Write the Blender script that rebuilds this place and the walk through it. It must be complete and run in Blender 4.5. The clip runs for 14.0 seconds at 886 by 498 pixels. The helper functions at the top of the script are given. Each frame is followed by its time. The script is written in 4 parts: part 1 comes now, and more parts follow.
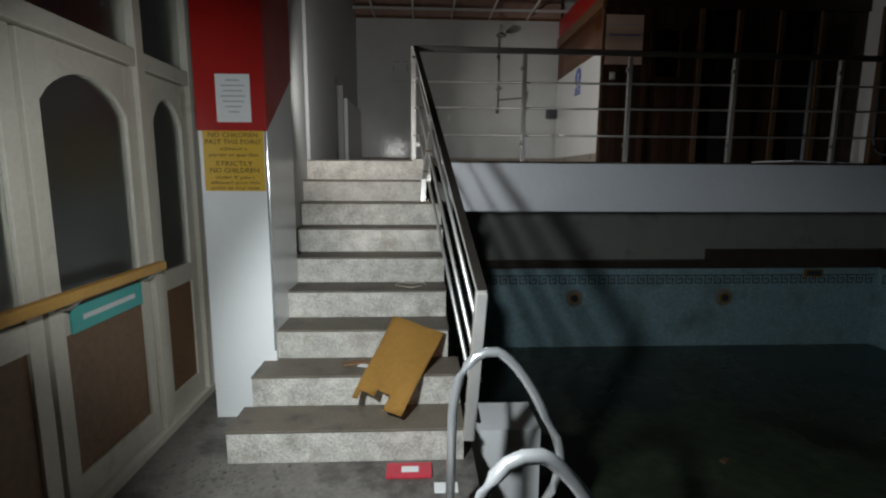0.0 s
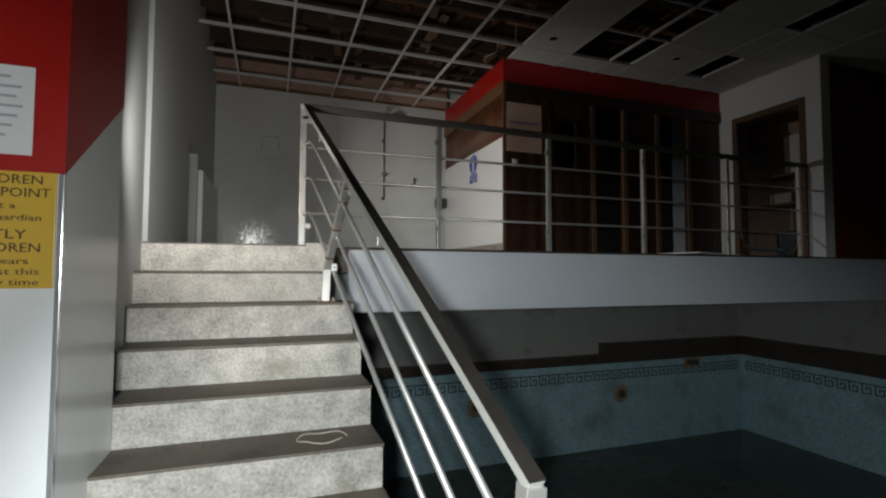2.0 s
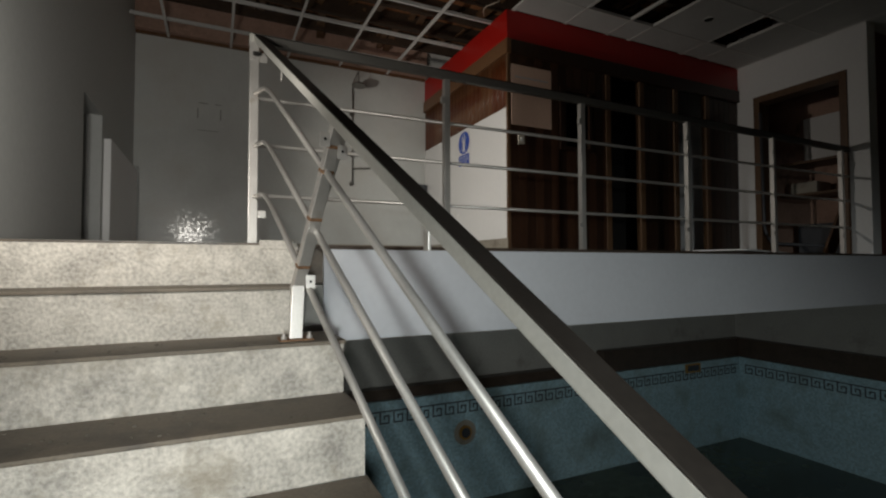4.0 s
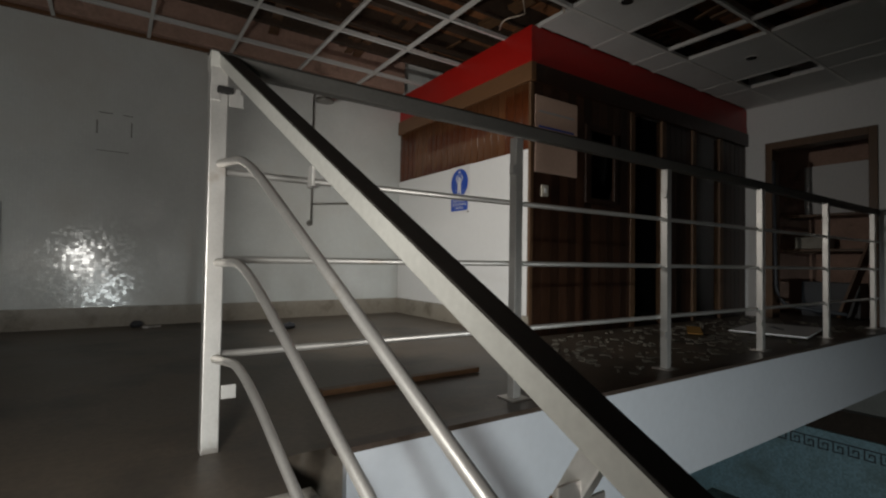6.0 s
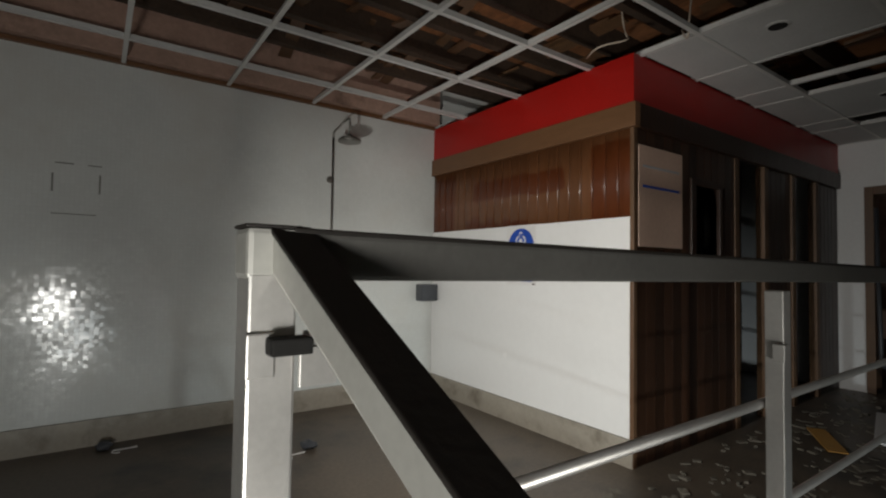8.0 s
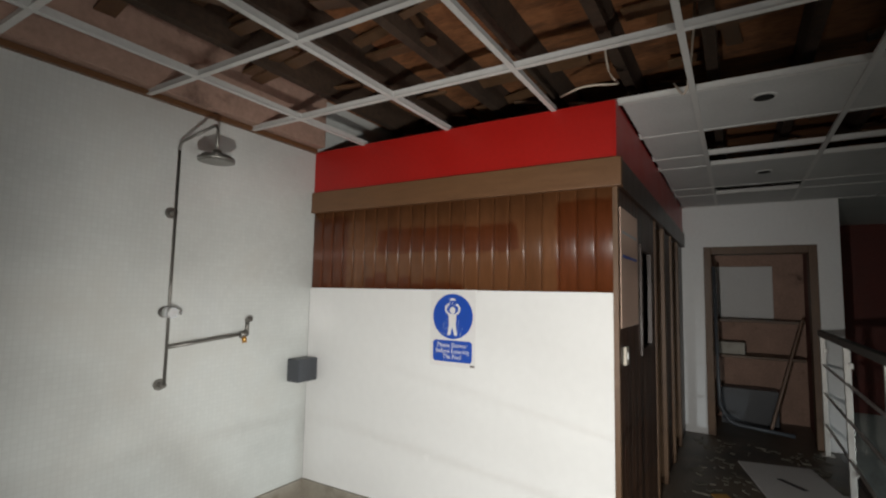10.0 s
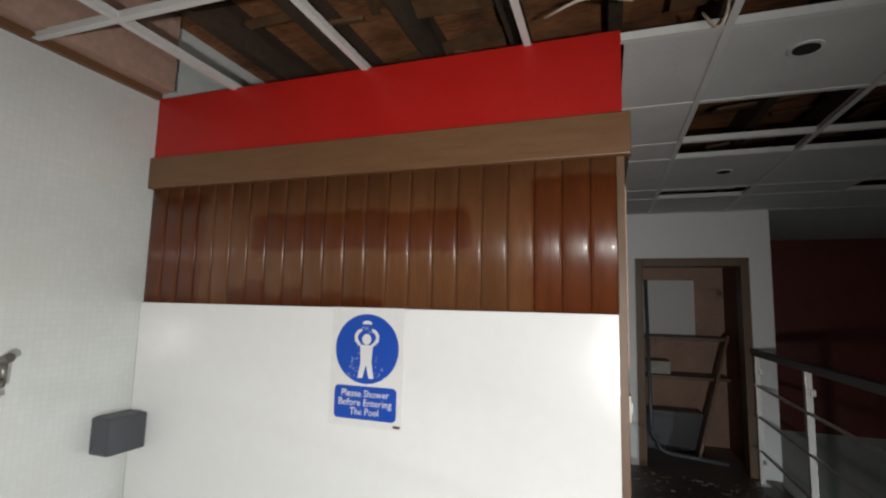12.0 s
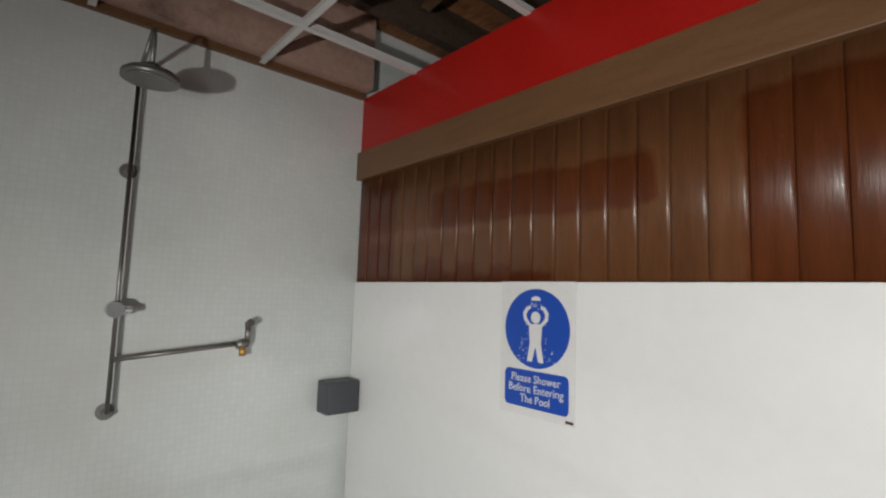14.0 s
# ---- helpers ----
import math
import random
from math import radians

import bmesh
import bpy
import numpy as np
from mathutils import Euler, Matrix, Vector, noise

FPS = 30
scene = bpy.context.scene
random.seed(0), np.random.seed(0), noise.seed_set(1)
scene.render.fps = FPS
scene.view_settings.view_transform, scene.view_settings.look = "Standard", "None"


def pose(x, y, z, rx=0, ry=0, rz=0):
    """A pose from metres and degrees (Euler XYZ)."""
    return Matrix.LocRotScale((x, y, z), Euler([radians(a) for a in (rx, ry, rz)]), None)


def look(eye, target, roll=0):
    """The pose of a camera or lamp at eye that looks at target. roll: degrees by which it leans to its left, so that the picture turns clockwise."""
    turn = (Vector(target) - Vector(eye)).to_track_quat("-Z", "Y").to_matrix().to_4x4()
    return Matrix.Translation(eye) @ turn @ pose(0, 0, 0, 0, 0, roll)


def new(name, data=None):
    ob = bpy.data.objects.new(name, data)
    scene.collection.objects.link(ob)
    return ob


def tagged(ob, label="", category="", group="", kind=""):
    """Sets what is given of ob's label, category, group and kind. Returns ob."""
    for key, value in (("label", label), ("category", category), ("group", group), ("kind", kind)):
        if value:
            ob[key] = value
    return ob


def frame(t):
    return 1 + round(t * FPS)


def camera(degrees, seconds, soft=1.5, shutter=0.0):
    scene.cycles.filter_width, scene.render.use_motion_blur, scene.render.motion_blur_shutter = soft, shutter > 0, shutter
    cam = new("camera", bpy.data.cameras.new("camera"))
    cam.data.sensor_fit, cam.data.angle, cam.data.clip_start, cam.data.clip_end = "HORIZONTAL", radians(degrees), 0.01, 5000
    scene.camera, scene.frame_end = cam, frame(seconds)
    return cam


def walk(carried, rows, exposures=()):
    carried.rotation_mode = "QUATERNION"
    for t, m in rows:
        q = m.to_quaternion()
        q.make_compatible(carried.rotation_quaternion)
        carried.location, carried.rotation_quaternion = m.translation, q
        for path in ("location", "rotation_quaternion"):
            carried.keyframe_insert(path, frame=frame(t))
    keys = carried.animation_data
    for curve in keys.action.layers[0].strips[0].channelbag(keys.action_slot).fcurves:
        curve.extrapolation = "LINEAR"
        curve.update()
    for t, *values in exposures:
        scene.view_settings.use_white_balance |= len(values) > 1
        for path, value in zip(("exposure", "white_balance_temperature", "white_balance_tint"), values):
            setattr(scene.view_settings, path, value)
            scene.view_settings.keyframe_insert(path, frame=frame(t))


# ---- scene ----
cam = camera(84.8, 14.0, soft=2.2)
PATH = [
    (0, (1.128, -2.019, 1.451), (1.216, -0.044, 1.153), 0.3),
    (0.5, (1.087, -1.643, 1.494), (1.377, 0.335, 1.452), 0.5),
    (1, (1.039, -1.275, 1.463), (1.554, 0.657, 1.501), 0.6),
    (1.5, (0.95, -1.037, 1.406), (1.56, 0.866, 1.492), 0.3),
    (2, (0.817, -0.821, 1.407), (1.485, 1.062, 1.503), 0.2),
    (4.5, (0.876, 0.77, 1.576), (1.796, 2.545, 1.635), 0.1),
    (5, (0.861, 1.125, 1.805), (1.87, 2.851, 1.857), 0.5),
    (5.5, (0.863, 1.39, 1.965), (1.941, 3.074, 2.006), 0.8),
    (6, (0.804, 1.675, 2.162), (1.926, 3.329, 2.216), 0.9),
    (6.5, (0.86, 1.881, 2.303), (1.993, 3.528, 2.354), 1.0),
    (7, (0.925, 2.157, 2.411), (2.074, 3.793, 2.474), 1.0),
    (7.5, (0.907, 2.437, 2.581), (2.061, 4.069, 2.653), 1.0),
    (8, (0.903, 2.717, 2.734), (2.061, 4.346, 2.806), 0.9),
    (10.3, (1.015, 3.989, 3.039), (2.773, 4.924, 3.225), 1.1),
    (10.5, (1.125, 4.045, 3.024), (2.904, 4.939, 3.215), 1.1),
    (11, (1.399, 4.126, 2.99), (3.223, 4.92, 3.192), 1.0),
    (11.5, (1.622, 4.276, 3.012), (3.526, 4.854, 3.213), 0.8),
    (12, (1.758, 4.413, 3.061), (3.637, 5.055, 3.290), 1.3),
    (12.5, (1.824, 4.442, 3.074), (3.417, 5.633, 3.281), 2.2),
    (13, (1.859, 4.4, 3.068), (3.245, 5.829, 3.263), 2.3),
    (13.5, (1.936, 4.344, 3.05), (3.236, 5.852, 3.239), 2.2),
    (14, (2.132, 4.27, 2.987), (3.438, 5.772, 3.18), 1.9),
]
EXPOSURES = [(0, 0.0, 6400, 10), (0.6, 0.45, 6500, 10), (1.5, 0.5, 6500, 10), (2.2, 0.45, 6500, 10), (4.5, 0.5, 6900, 10), (5.5, 0.55, 6700, 10), (6.5, 0.7, 6500, 8),
             (8, 1.1, 6500, 8), (10.5, 1.7, 6400, 8), (12, 1.75, 6300, 8), (13.3, 1.8, 6300, 8), (14, 1.4, 6300, 8)]
walk(cam, [(t, look(a, b, r)) for t, a, b, r in PATH], EXPOSURES)

# ---- light: fixed lamps added along the path of the one carried hand torch ----
world = bpy.data.worlds.new("world")
world.use_nodes = True
world.node_tree.nodes["Background"].inputs[0].default_value = (0.5, 0.6, 0.7, 1)
world.node_tree.nodes["Background"].inputs[1].default_value = 0.002
scene.world = world


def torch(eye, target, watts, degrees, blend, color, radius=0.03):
    lamp = bpy.data.lights.new("torch_stand_in", "SPOT")
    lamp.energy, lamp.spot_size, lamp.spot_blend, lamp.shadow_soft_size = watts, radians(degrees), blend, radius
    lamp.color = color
    ob = new("torch_stand_in", lamp)
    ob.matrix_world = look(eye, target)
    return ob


torch((0.60, -1.1, 1.45), (1.75, 0.78, -0.16), 205, 104, 0.55, (0.90, 0.98, 1.0), 0.06)
torch((0.75, -1.1, 1.50), (-0.35, 0.9, 1.35), 55, 70, 0.8, (0.90, 0.98, 1.0))
torch((0.62, 1.15, 1.45), (1.0, 2.6, 1.40), 12, 110, 0.8, (1.0, 0.98, 0.94), 0.07)
torch((0.42, 1.75, 2.10), (0.6, 2.9, 2.14), 38, 136, 0.8, (1.0, 0.98, 0.94), 0.12)
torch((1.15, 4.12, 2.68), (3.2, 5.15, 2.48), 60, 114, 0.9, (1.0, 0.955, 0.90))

# ---- materials ----


def mat(name, color, rough=0.6, metal=0.0, var=0.25, scale=3.0, fine=60.0, bump=0.15, dirt=None, dirt_at=0.6, stretch=(1, 1, 1), spec=0.5, coat=0.0, rand=0.0):
    m = bpy.data.materials.new(name)
    m.use_nodes = True
    nt = m.node_tree
    n, ln = nt.nodes, nt.links
    b = n["Principled BSDF"]
    tc = n.new("ShaderNodeTexCoord")
    mp = n.new("ShaderNodeMapping")
    mp.inputs["Scale"].default_value = stretch
    ln.new(tc.outputs["Object"], mp.inputs[0])
    a = n.new("ShaderNodeTexNoise")
    a.inputs["Scale"].default_value, a.inputs["Detail"].default_value = scale, 6
    f = n.new("ShaderNodeTexNoise")
    f.inputs["Scale"].default_value, f.inputs["Detail"].default_value = fine, 4
    ln.new(mp.outputs[0], a.inputs[0])
    ln.new(mp.outputs[0], f.inputs[0])
    add = n.new("ShaderNodeMath")
    add.operation = "MULTIPLY_ADD"
    ln.new(f.outputs[0], add.inputs[0])
    add.inputs[1].default_value = 0.5
    half = n.new("ShaderNodeMath")
    half.operation = "MULTIPLY"
    half.inputs[1].default_value = 0.5
    ln.new(a.outputs[0], half.inputs[0])
    ln.new(half.outputs[0], add.inputs[2])
    r = n.new("ShaderNodeValToRGB")
    r.color_ramp.elements[0].position, r.color_ramp.elements[1].position = 0.3, 0.7
    r.color_ramp.elements[0].color = (*[c * (1 - var) for c in color], 1)
    r.color_ramp.elements[1].color = (*[min(1, c * (1 + var * 0.6)) for c in color], 1)
    ln.new(add.outputs[0], r.inputs[0])
    out = r.outputs[0]
    if rand:
        oi = n.new("ShaderNodeObjectInfo")
        hs = n.new("ShaderNodeHueSaturation")
        mr = n.new("ShaderNodeMapRange")
        mr.inputs[3].default_value, mr.inputs[4].default_value = 1 - rand, 1 + rand
        ln.new(oi.outputs["Random"], mr.inputs[0])
        ln.new(mr.outputs[0], hs.inputs["Value"])
        ln.new(out, hs.inputs["Color"])
        out = hs.outputs[0]
    if dirt:
        d = n.new("ShaderNodeTexNoise")
        d.inputs["Scale"].default_value, d.inputs["Detail"].default_value, d.inputs["Roughness"].default_value = scale * 0.7, 9, 0.65
        ln.new(mp.outputs[0], d.inputs[0])
        dr = n.new("ShaderNodeValToRGB")
        dr.color_ramp.elements[0].position, dr.color_ramp.elements[1].position = dirt_at - 0.08, dirt_at + 0.1
        ln.new(d.outputs[0], dr.inputs[0])
        mx = n.new("ShaderNodeMix")
        mx.data_type = "RGBA"
        ln.new(dr.outputs[0], mx.inputs[0])
        ln.new(out, mx.inputs[6])
        mx.inputs[7].default_value = (*dirt, 1)
        out = mx.outputs[2]
    ln.new(out, b.inputs["Base Color"])
    rr = n.new("ShaderNodeMapRange")
    rr.inputs[3].default_value, rr.inputs[4].default_value = max(0.03, rough - 0.12), min(1, rough + 0.12)
    ln.new(a.outputs[0], rr.inputs[0])
    ln.new(rr.outputs[0], b.inputs["Roughness"])
    b.inputs["Metallic"].default_value = metal
    b.inputs["Specular IOR Level"].default_value = spec
    b.inputs["Coat Weight"].default_value = coat
    b.inputs["Coat Roughness"].default_value = 0.12
    if bump:
        bp = n.new("ShaderNodeBump")
        bp.inputs["Strength"].default_value, bp.inputs["Distance"].default_value = bump, 0.01
        ln.new(add.outputs[0], bp.inputs["Height"])
        ln.new(bp.outputs[0], b.inputs["Normal"])
    return m


def tile_mat(name, color, joint, tile, rough, axes="xz", var=0.1, tilt=0.03, gap=0.06, depth=0.3, dirt=None, tint=None):
    """Small square tiles of that size in metres, each with its own slight tilt and shade."""
    m = bpy.data.materials.new(name)
    m.use_nodes = True
    nt = m.node_tree
    n, ln = nt.nodes, nt.links
    b = n["Principled BSDF"]
    tc = n.new("ShaderNodeTexCoord")
    sp = n.new("ShaderNodeSeparateXYZ")
    cb = n.new("ShaderNodeCombineXYZ")
    ln.new(tc.outputs["Object"], sp.inputs[0])
    for i, ax in enumerate(axes):
        ln.new(sp.outputs["xyz".index(ax)], cb.inputs[i])
    br = n.new("ShaderNodeTexBrick")
    br.offset = 0.0
    for key, v in (("Scale", 1.0), ("Mortar Size", tile * gap), ("Mortar Smooth", 0.3), ("Brick Width", tile), ("Row Height", tile)):
        br.inputs[key].default_value = v
    br.inputs["Color1"].default_value = (*[c * (1 - var) for c in color], 1)
    br.inputs["Color2"].default_value = (*(tint or [min(1, c * (1 + var)) for c in color]), 1)
    br.inputs["Mortar"].default_value = (*joint, 1)
    ln.new(cb.outputs[0], br.inputs[0])
    out = br.outputs[0]
    no = n.new("ShaderNodeTexNoise")
    no.inputs["Scale"].default_value, no.inputs["Detail"].default_value = 1.6, 8
    ln.new(tc.outputs["Object"], no.inputs[0])
    mr = n.new("ShaderNodeMapRange")
    mr.inputs[1].default_value, mr.inputs[2].default_value, mr.inputs[3].default_value, mr.inputs[4].default_value = 0.3, 0.7, 0.86, 1.05
    ln.new(no.outputs[0], mr.inputs[0])
    hs = n.new("ShaderNodeHueSaturation")
    ln.new(mr.outputs[0], hs.inputs["Value"])
    ln.new(out, hs.inputs["Color"])
    out = hs.outputs[0]
    if dirt:
        dr = n.new("ShaderNodeValToRGB")
        dr.color_ramp.elements[0].position, dr.color_ramp.elements[1].position = 0.52, 0.75
        ln.new(no.outputs[0], dr.inputs[0])
        mx = n.new("ShaderNodeMix")
        mx.data_type = "RGBA"
        ln.new(dr.outputs[0], mx.inputs[0])
        ln.new(out, mx.inputs[6])
        mx.inputs[7].default_value = (*dirt, 1)
        out = mx.outputs[2]
    ln.new(out, b.inputs["Base Color"])
    b.inputs["Roughness"].default_value = rough
    # a random lean for each tile
    sc = n.new("ShaderNodeVectorMath")
    sc.operation = "SCALE"
    sc.inputs["Scale"].default_value = 1 / tile
    fl = n.new("ShaderNodeVectorMath")
    fl.operation = "FLOOR"
    wn = n.new("ShaderNodeTexWhiteNoise")
    ln.new(cb.outputs[0], sc.inputs[0])
    ln.new(sc.outputs[0], fl.inputs[0])
    ln.new(fl.outputs[0], wn.inputs[0])
    su = n.new("ShaderNodeVectorMath")
    su.operation = "SUBTRACT"
    su.inputs[1].default_value = (0.5, 0.5, 0.5)
    ln.new(wn.outputs["Color"], su.inputs[0])
    s2 = n.new("ShaderNodeVectorMath")
    s2.operation = "SCALE"
    s2.inputs["Scale"].default_value = tilt
    ln.new(su.outputs[0], s2.inputs[0])
    bp = n.new("ShaderNodeBump")
    bp.invert = True
    bp.inputs["Strength"].default_value, bp.inputs["Distance"].default_value = depth, 0.003
    ln.new(br.outputs["Fac"], bp.inputs["Height"])
    ad = n.new("ShaderNodeVectorMath")
    ln.new(bp.outputs[0], ad.inputs[0])
    ln.new(s2.outputs[0], ad.inputs[1])
    nz = n.new("ShaderNodeVectorMath")
    nz.operation = "NORMALIZE"
    ln.new(ad.outputs[0], nz.inputs[0])
    ln.new(nz.outputs[0], b.inputs["Normal"])
    return m


def glass_mat(name, color=(0.8, 0.85, 0.85), rough=0.05):
    m = bpy.data.materials.new(name)
    m.use_nodes = True
    b = m.node_tree.nodes["Principled BSDF"]
    b.inputs["Base Color"].default_value = (*color, 1)
    b.inputs["Roughness"].default_value = rough
    b.inputs["Transmission Weight"].default_value = 1.0
    b.inputs["IOR"].default_value = 1.45
    return m


def plank_mat():
    """Varnished planks, bleached but for areas of old dark varnish with ragged edges."""
    m = mat("varnished_brown_plank", (0.135, 0.053, 0.02), 0.38, var=0.3, scale=5, fine=30, bump=0.08, stretch=(6, 6, 0.6), coat=0.06, rand=0.1)
    nt = m.node_tree
    n, ln = nt.nodes, nt.links
    b = n["Principled BSDF"]

    def op(kind, a, c, d=None):
        q = n.new("ShaderNodeMath")
        q.operation = kind
        for k, v in enumerate((a, c, d)):
            if v is None:
                continue
            if isinstance(v, (int, float)):
                q.inputs[k].default_value = v
            else:
                ln.new(v, q.inputs[k])
        return q.outputs[0]

    tc = n.new("ShaderNodeTexCoord")
    sp = n.new("ShaderNodeSeparateXYZ")
    ln.new(tc.outputs["Object"], sp.inputs[0])
    rag = n.new("ShaderNodeTexNoise")
    rag.inputs["Scale"].default_value, rag.inputs["Detail"].default_value = 14, 4
    ln.new(tc.outputs["Object"], rag.inputs[0])
    rnd = n.new("ShaderNodeObjectInfo").outputs["Random"]
    wob = op("MULTIPLY_ADD", rag.outputs[0], 0.05, -0.025)
    y, z = sp.outputs[1], op("ADD", sp.outputs[2], op("MULTIPLY_ADD", rnd, 0.024, -0.012))

    def area(y0, y1, z0, z1):
        dy = op("SUBTRACT", op("ABSOLUTE", op("SUBTRACT", y, (y0 + y1) / 2), 0), (y1 - y0) / 2 - 0.03)
        dz = op("SUBTRACT", op("ABSOLUTE", op("SUBTRACT", z, (z0 + z1) / 2), 0), (z1 - z0) / 2 - 0.03)
        px, pz = op("MAXIMUM", dy, 0.0), op("MAXIMUM", dz, 0.0)
        return op("SUBTRACT", op("SQRT", op("ADD", op("MULTIPLY", px, px), op("MULTIPLY", pz, pz)), 0), 0.03)

    comb = op("MAXIMUM", op("SUBTRACT", sp.outputs[2], op("MULTIPLY_ADD", rnd, 0.17, 1.47)), op("SUBTRACT", op("ABSOLUTE", op("SUBTRACT", y, 1.22), 0), 0.36))
    d = op("MINIMUM", area(0.52, 1.48, 1.66, 1.81), comb)
    d = op("MINIMUM", d, area(-0.2, 0.3, 1.3, 1.915))
    d = op("MINIMUM", d, area(1.74, 2.3, 1.3, 1.93))
    mr = n.new("ShaderNodeMapRange")
    mr.inputs[1].default_value, mr.inputs[2].default_value, mr.inputs[3].default_value, mr.inputs[4].default_value = 0.012, -0.008, 0.0, 1.0
    ln.new(op("ADD", d, wob), mr.inputs[0])
    old = b.inputs["Base Color"].links[0].from_socket
    mul = n.new("ShaderNodeMix")
    mul.data_type, mul.blend_type = "RGBA", "MULTIPLY"
    ln.new(mr.outputs[0], mul.inputs[0])
    ln.new(old, mul.inputs[6])
    mul.inputs[7].default_value = (0.72, 0.46, 0.3, 1)
    ln.new(mul.outputs[2], b.inputs["Base Color"])
    return m


M_TILE = tile_mat("white_mosaic_tile", (0.64, 0.66, 0.64), (0.6, 0.615, 0.595), 0.025, 0.14, "xz", 0.02, 0.036, depth=0.12, dirt=(0.55, 0.545, 0.51))
M_TILE_X = tile_mat("white_wall_tile_side", (0.66, 0.68, 0.66), (0.5, 0.5, 0.48), 0.025, 0.16, "yz", 0.03, 0.05)
M_POOL = tile_mat("pale_blue_pool_mosaic", (0.36, 0.56, 0.64), (0.4, 0.5, 0.52), 0.025, 0.3, "xz", 0.2, 0.03, dirt=(0.2, 0.26, 0.25))
M_POOL_X = tile_mat("pale_blue_pool_mosaic_side", (0.36, 0.56, 0.64), (0.4, 0.5, 0.52), 0.025, 0.3, "yz", 0.2, 0.03, dirt=(0.2, 0.26, 0.25))
M_FLOOR = mat("dirty_landing_floor", (0.13, 0.105, 0.08), 0.45, var=0.35, scale=2.2, fine=45, dirt=(0.05, 0.045, 0.04), dirt_at=0.58)
M_DECK = mat("dirty_pool_deck", (0.16, 0.145, 0.13), 0.6, var=0.4, scale=4, fine=40, bump=0.3, dirt=(0.035, 0.03, 0.028), dirt_at=0.55)
M_STEP = mat("worn_terrazzo_step", (0.52, 0.49, 0.44), 0.6, var=0.55, scale=9, fine=75, bump=1.0, dirt=(0.3, 0.27, 0.22), dirt_at=0.62)
# Gritty treads, coloured darker than the risers to hold low-torch shade.
M_TREAD = mat("gritty_shaded_tread", (0.15, 0.125, 0.095), 0.6, var=0.35, scale=6, fine=90, bump=0.4, dirt=(0.07, 0.06, 0.05), dirt_at=0.6)
M_WHITE = mat("white_paint", (0.74, 0.74, 0.74), 0.45, var=0.05, scale=2, fine=30, bump=0.04)
M_PANEL = mat("glossy_white_panel", (0.8, 0.8, 0.79), 0.22, var=0.03, scale=1.5, fine=20, bump=0.015)
M_FASCIA = mat("white_fascia_board", (0.62, 0.64, 0.68), 0.4, var=0.06, scale=2, fine=25, bump=0.03, dirt=(0.4, 0.42, 0.42), dirt_at=0.72)
M_GREY = mat("grey_render_wall", (0.34, 0.335, 0.31), 0.8, var=0.15, scale=3, fine=40, bump=0.2, dirt=(0.2, 0.19, 0.17), dirt_at=0.64)
M_GREYWALL = mat("grey_white_side_wall", (0.42, 0.43, 0.42), 0.6, var=0.08, scale=2, fine=30, bump=0.05)
M_RED = mat("red_paint", (0.38, 0.009, 0.006), 0.4, var=0.12, scale=3, fine=40, bump=0.05)
M_REDDARK = mat("dark_red_wall", (0.13, 0.02, 0.012), 0.6, var=0.3, scale=3, fine=40, bump=0.1)
M_WOOD = plank_mat()
M_WOODTRIM = mat("brown_timber_trim", (0.15, 0.073, 0.032), 0.45, var=0.25, scale=5, fine=60, bump=0.1, stretch=(8, 1, 8))
# Dark cabin-front timber, darkened further in colour for grazing light.
M_WOODDARK = mat("dark_shaded_plank", (0.042, 0.018, 0.009), 0.4, var=0.5, scale=5, fine=30, bump=0.1, stretch=(6, 6, 0.6), rand=0.5)
M_DOORWOOD = mat("brown_door_timber", (0.13, 0.07, 0.035), 0.5, var=0.4, scale=4, fine=40, bump=0.1, stretch=(6, 6, 0.7))
M_BOARD = mat("stained_roof_board", (0.3, 0.125, 0.05), 0.75, var=0.6, scale=3.5, fine=25, bump=0.4, dirt=(0.05, 0.028, 0.018), dirt_at=0.6, stretch=(2.5, 0.8, 1))
M_JOIST = mat("dark_roof_joist", (0.055, 0.033, 0.02), 0.8, var=0.5, scale=5, fine=40, bump=0.3)
M_PINK = mat("pink_plaster", (0.42, 0.27, 0.21), 0.85, var=0.25, scale=6, fine=40, bump=0.3, dirt=(0.1, 0.06, 0.045), dirt_at=0.66)
M_GRID = mat("white_grid_bar", (0.6, 0.59, 0.57), 0.4, var=0.1, scale=6, fine=50, bump=0.02)
M_CTILE = mat("white_ceiling_tile", (0.55, 0.55, 0.54), 0.8, var=0.12, scale=4, fine=90, bump=0.15, dirt=(0.3, 0.27, 0.22), dirt_at=0.74)
M_STEEL = mat("brushed_steel", (0.62, 0.6, 0.57), 0.42, 0.7, var=0.1, scale=8, fine=120, bump=0.03, dirt=(0.4, 0.33, 0.26), dirt_at=0.7)
M_CHROME = mat("chrome", (0.75, 0.76, 0.77), 0.22, 0.75, var=0.04, scale=8, fine=60, bump=0.0)
M_PIPE = mat("dull_chrome_pipe", (0.24, 0.23, 0.21), 0.42, 0.7, var=0.2, scale=9, fine=60, bump=0.05)
M_CAP = mat("dark_brown_rail_cap", (0.02, 0.016, 0.013), 0.6, 0.0, var=0.3, scale=6, fine=80, bump=0.1)
M_RAILDARK = mat("dark_grey_rail_steel", (0.13, 0.125, 0.115), 0.45, 0.2, var=0.15, scale=5, fine=80, bump=0.04)
M_RAIL = mat("grey_handrail_steel", (0.52, 0.51, 0.47), 0.42, 0.25, var=0.12, scale=5, fine=80, bump=0.04)
M_RUST = mat("rust", (0.21, 0.115, 0.06), 0.85, var=0.4, scale=20, fine=90, bump=0.2)
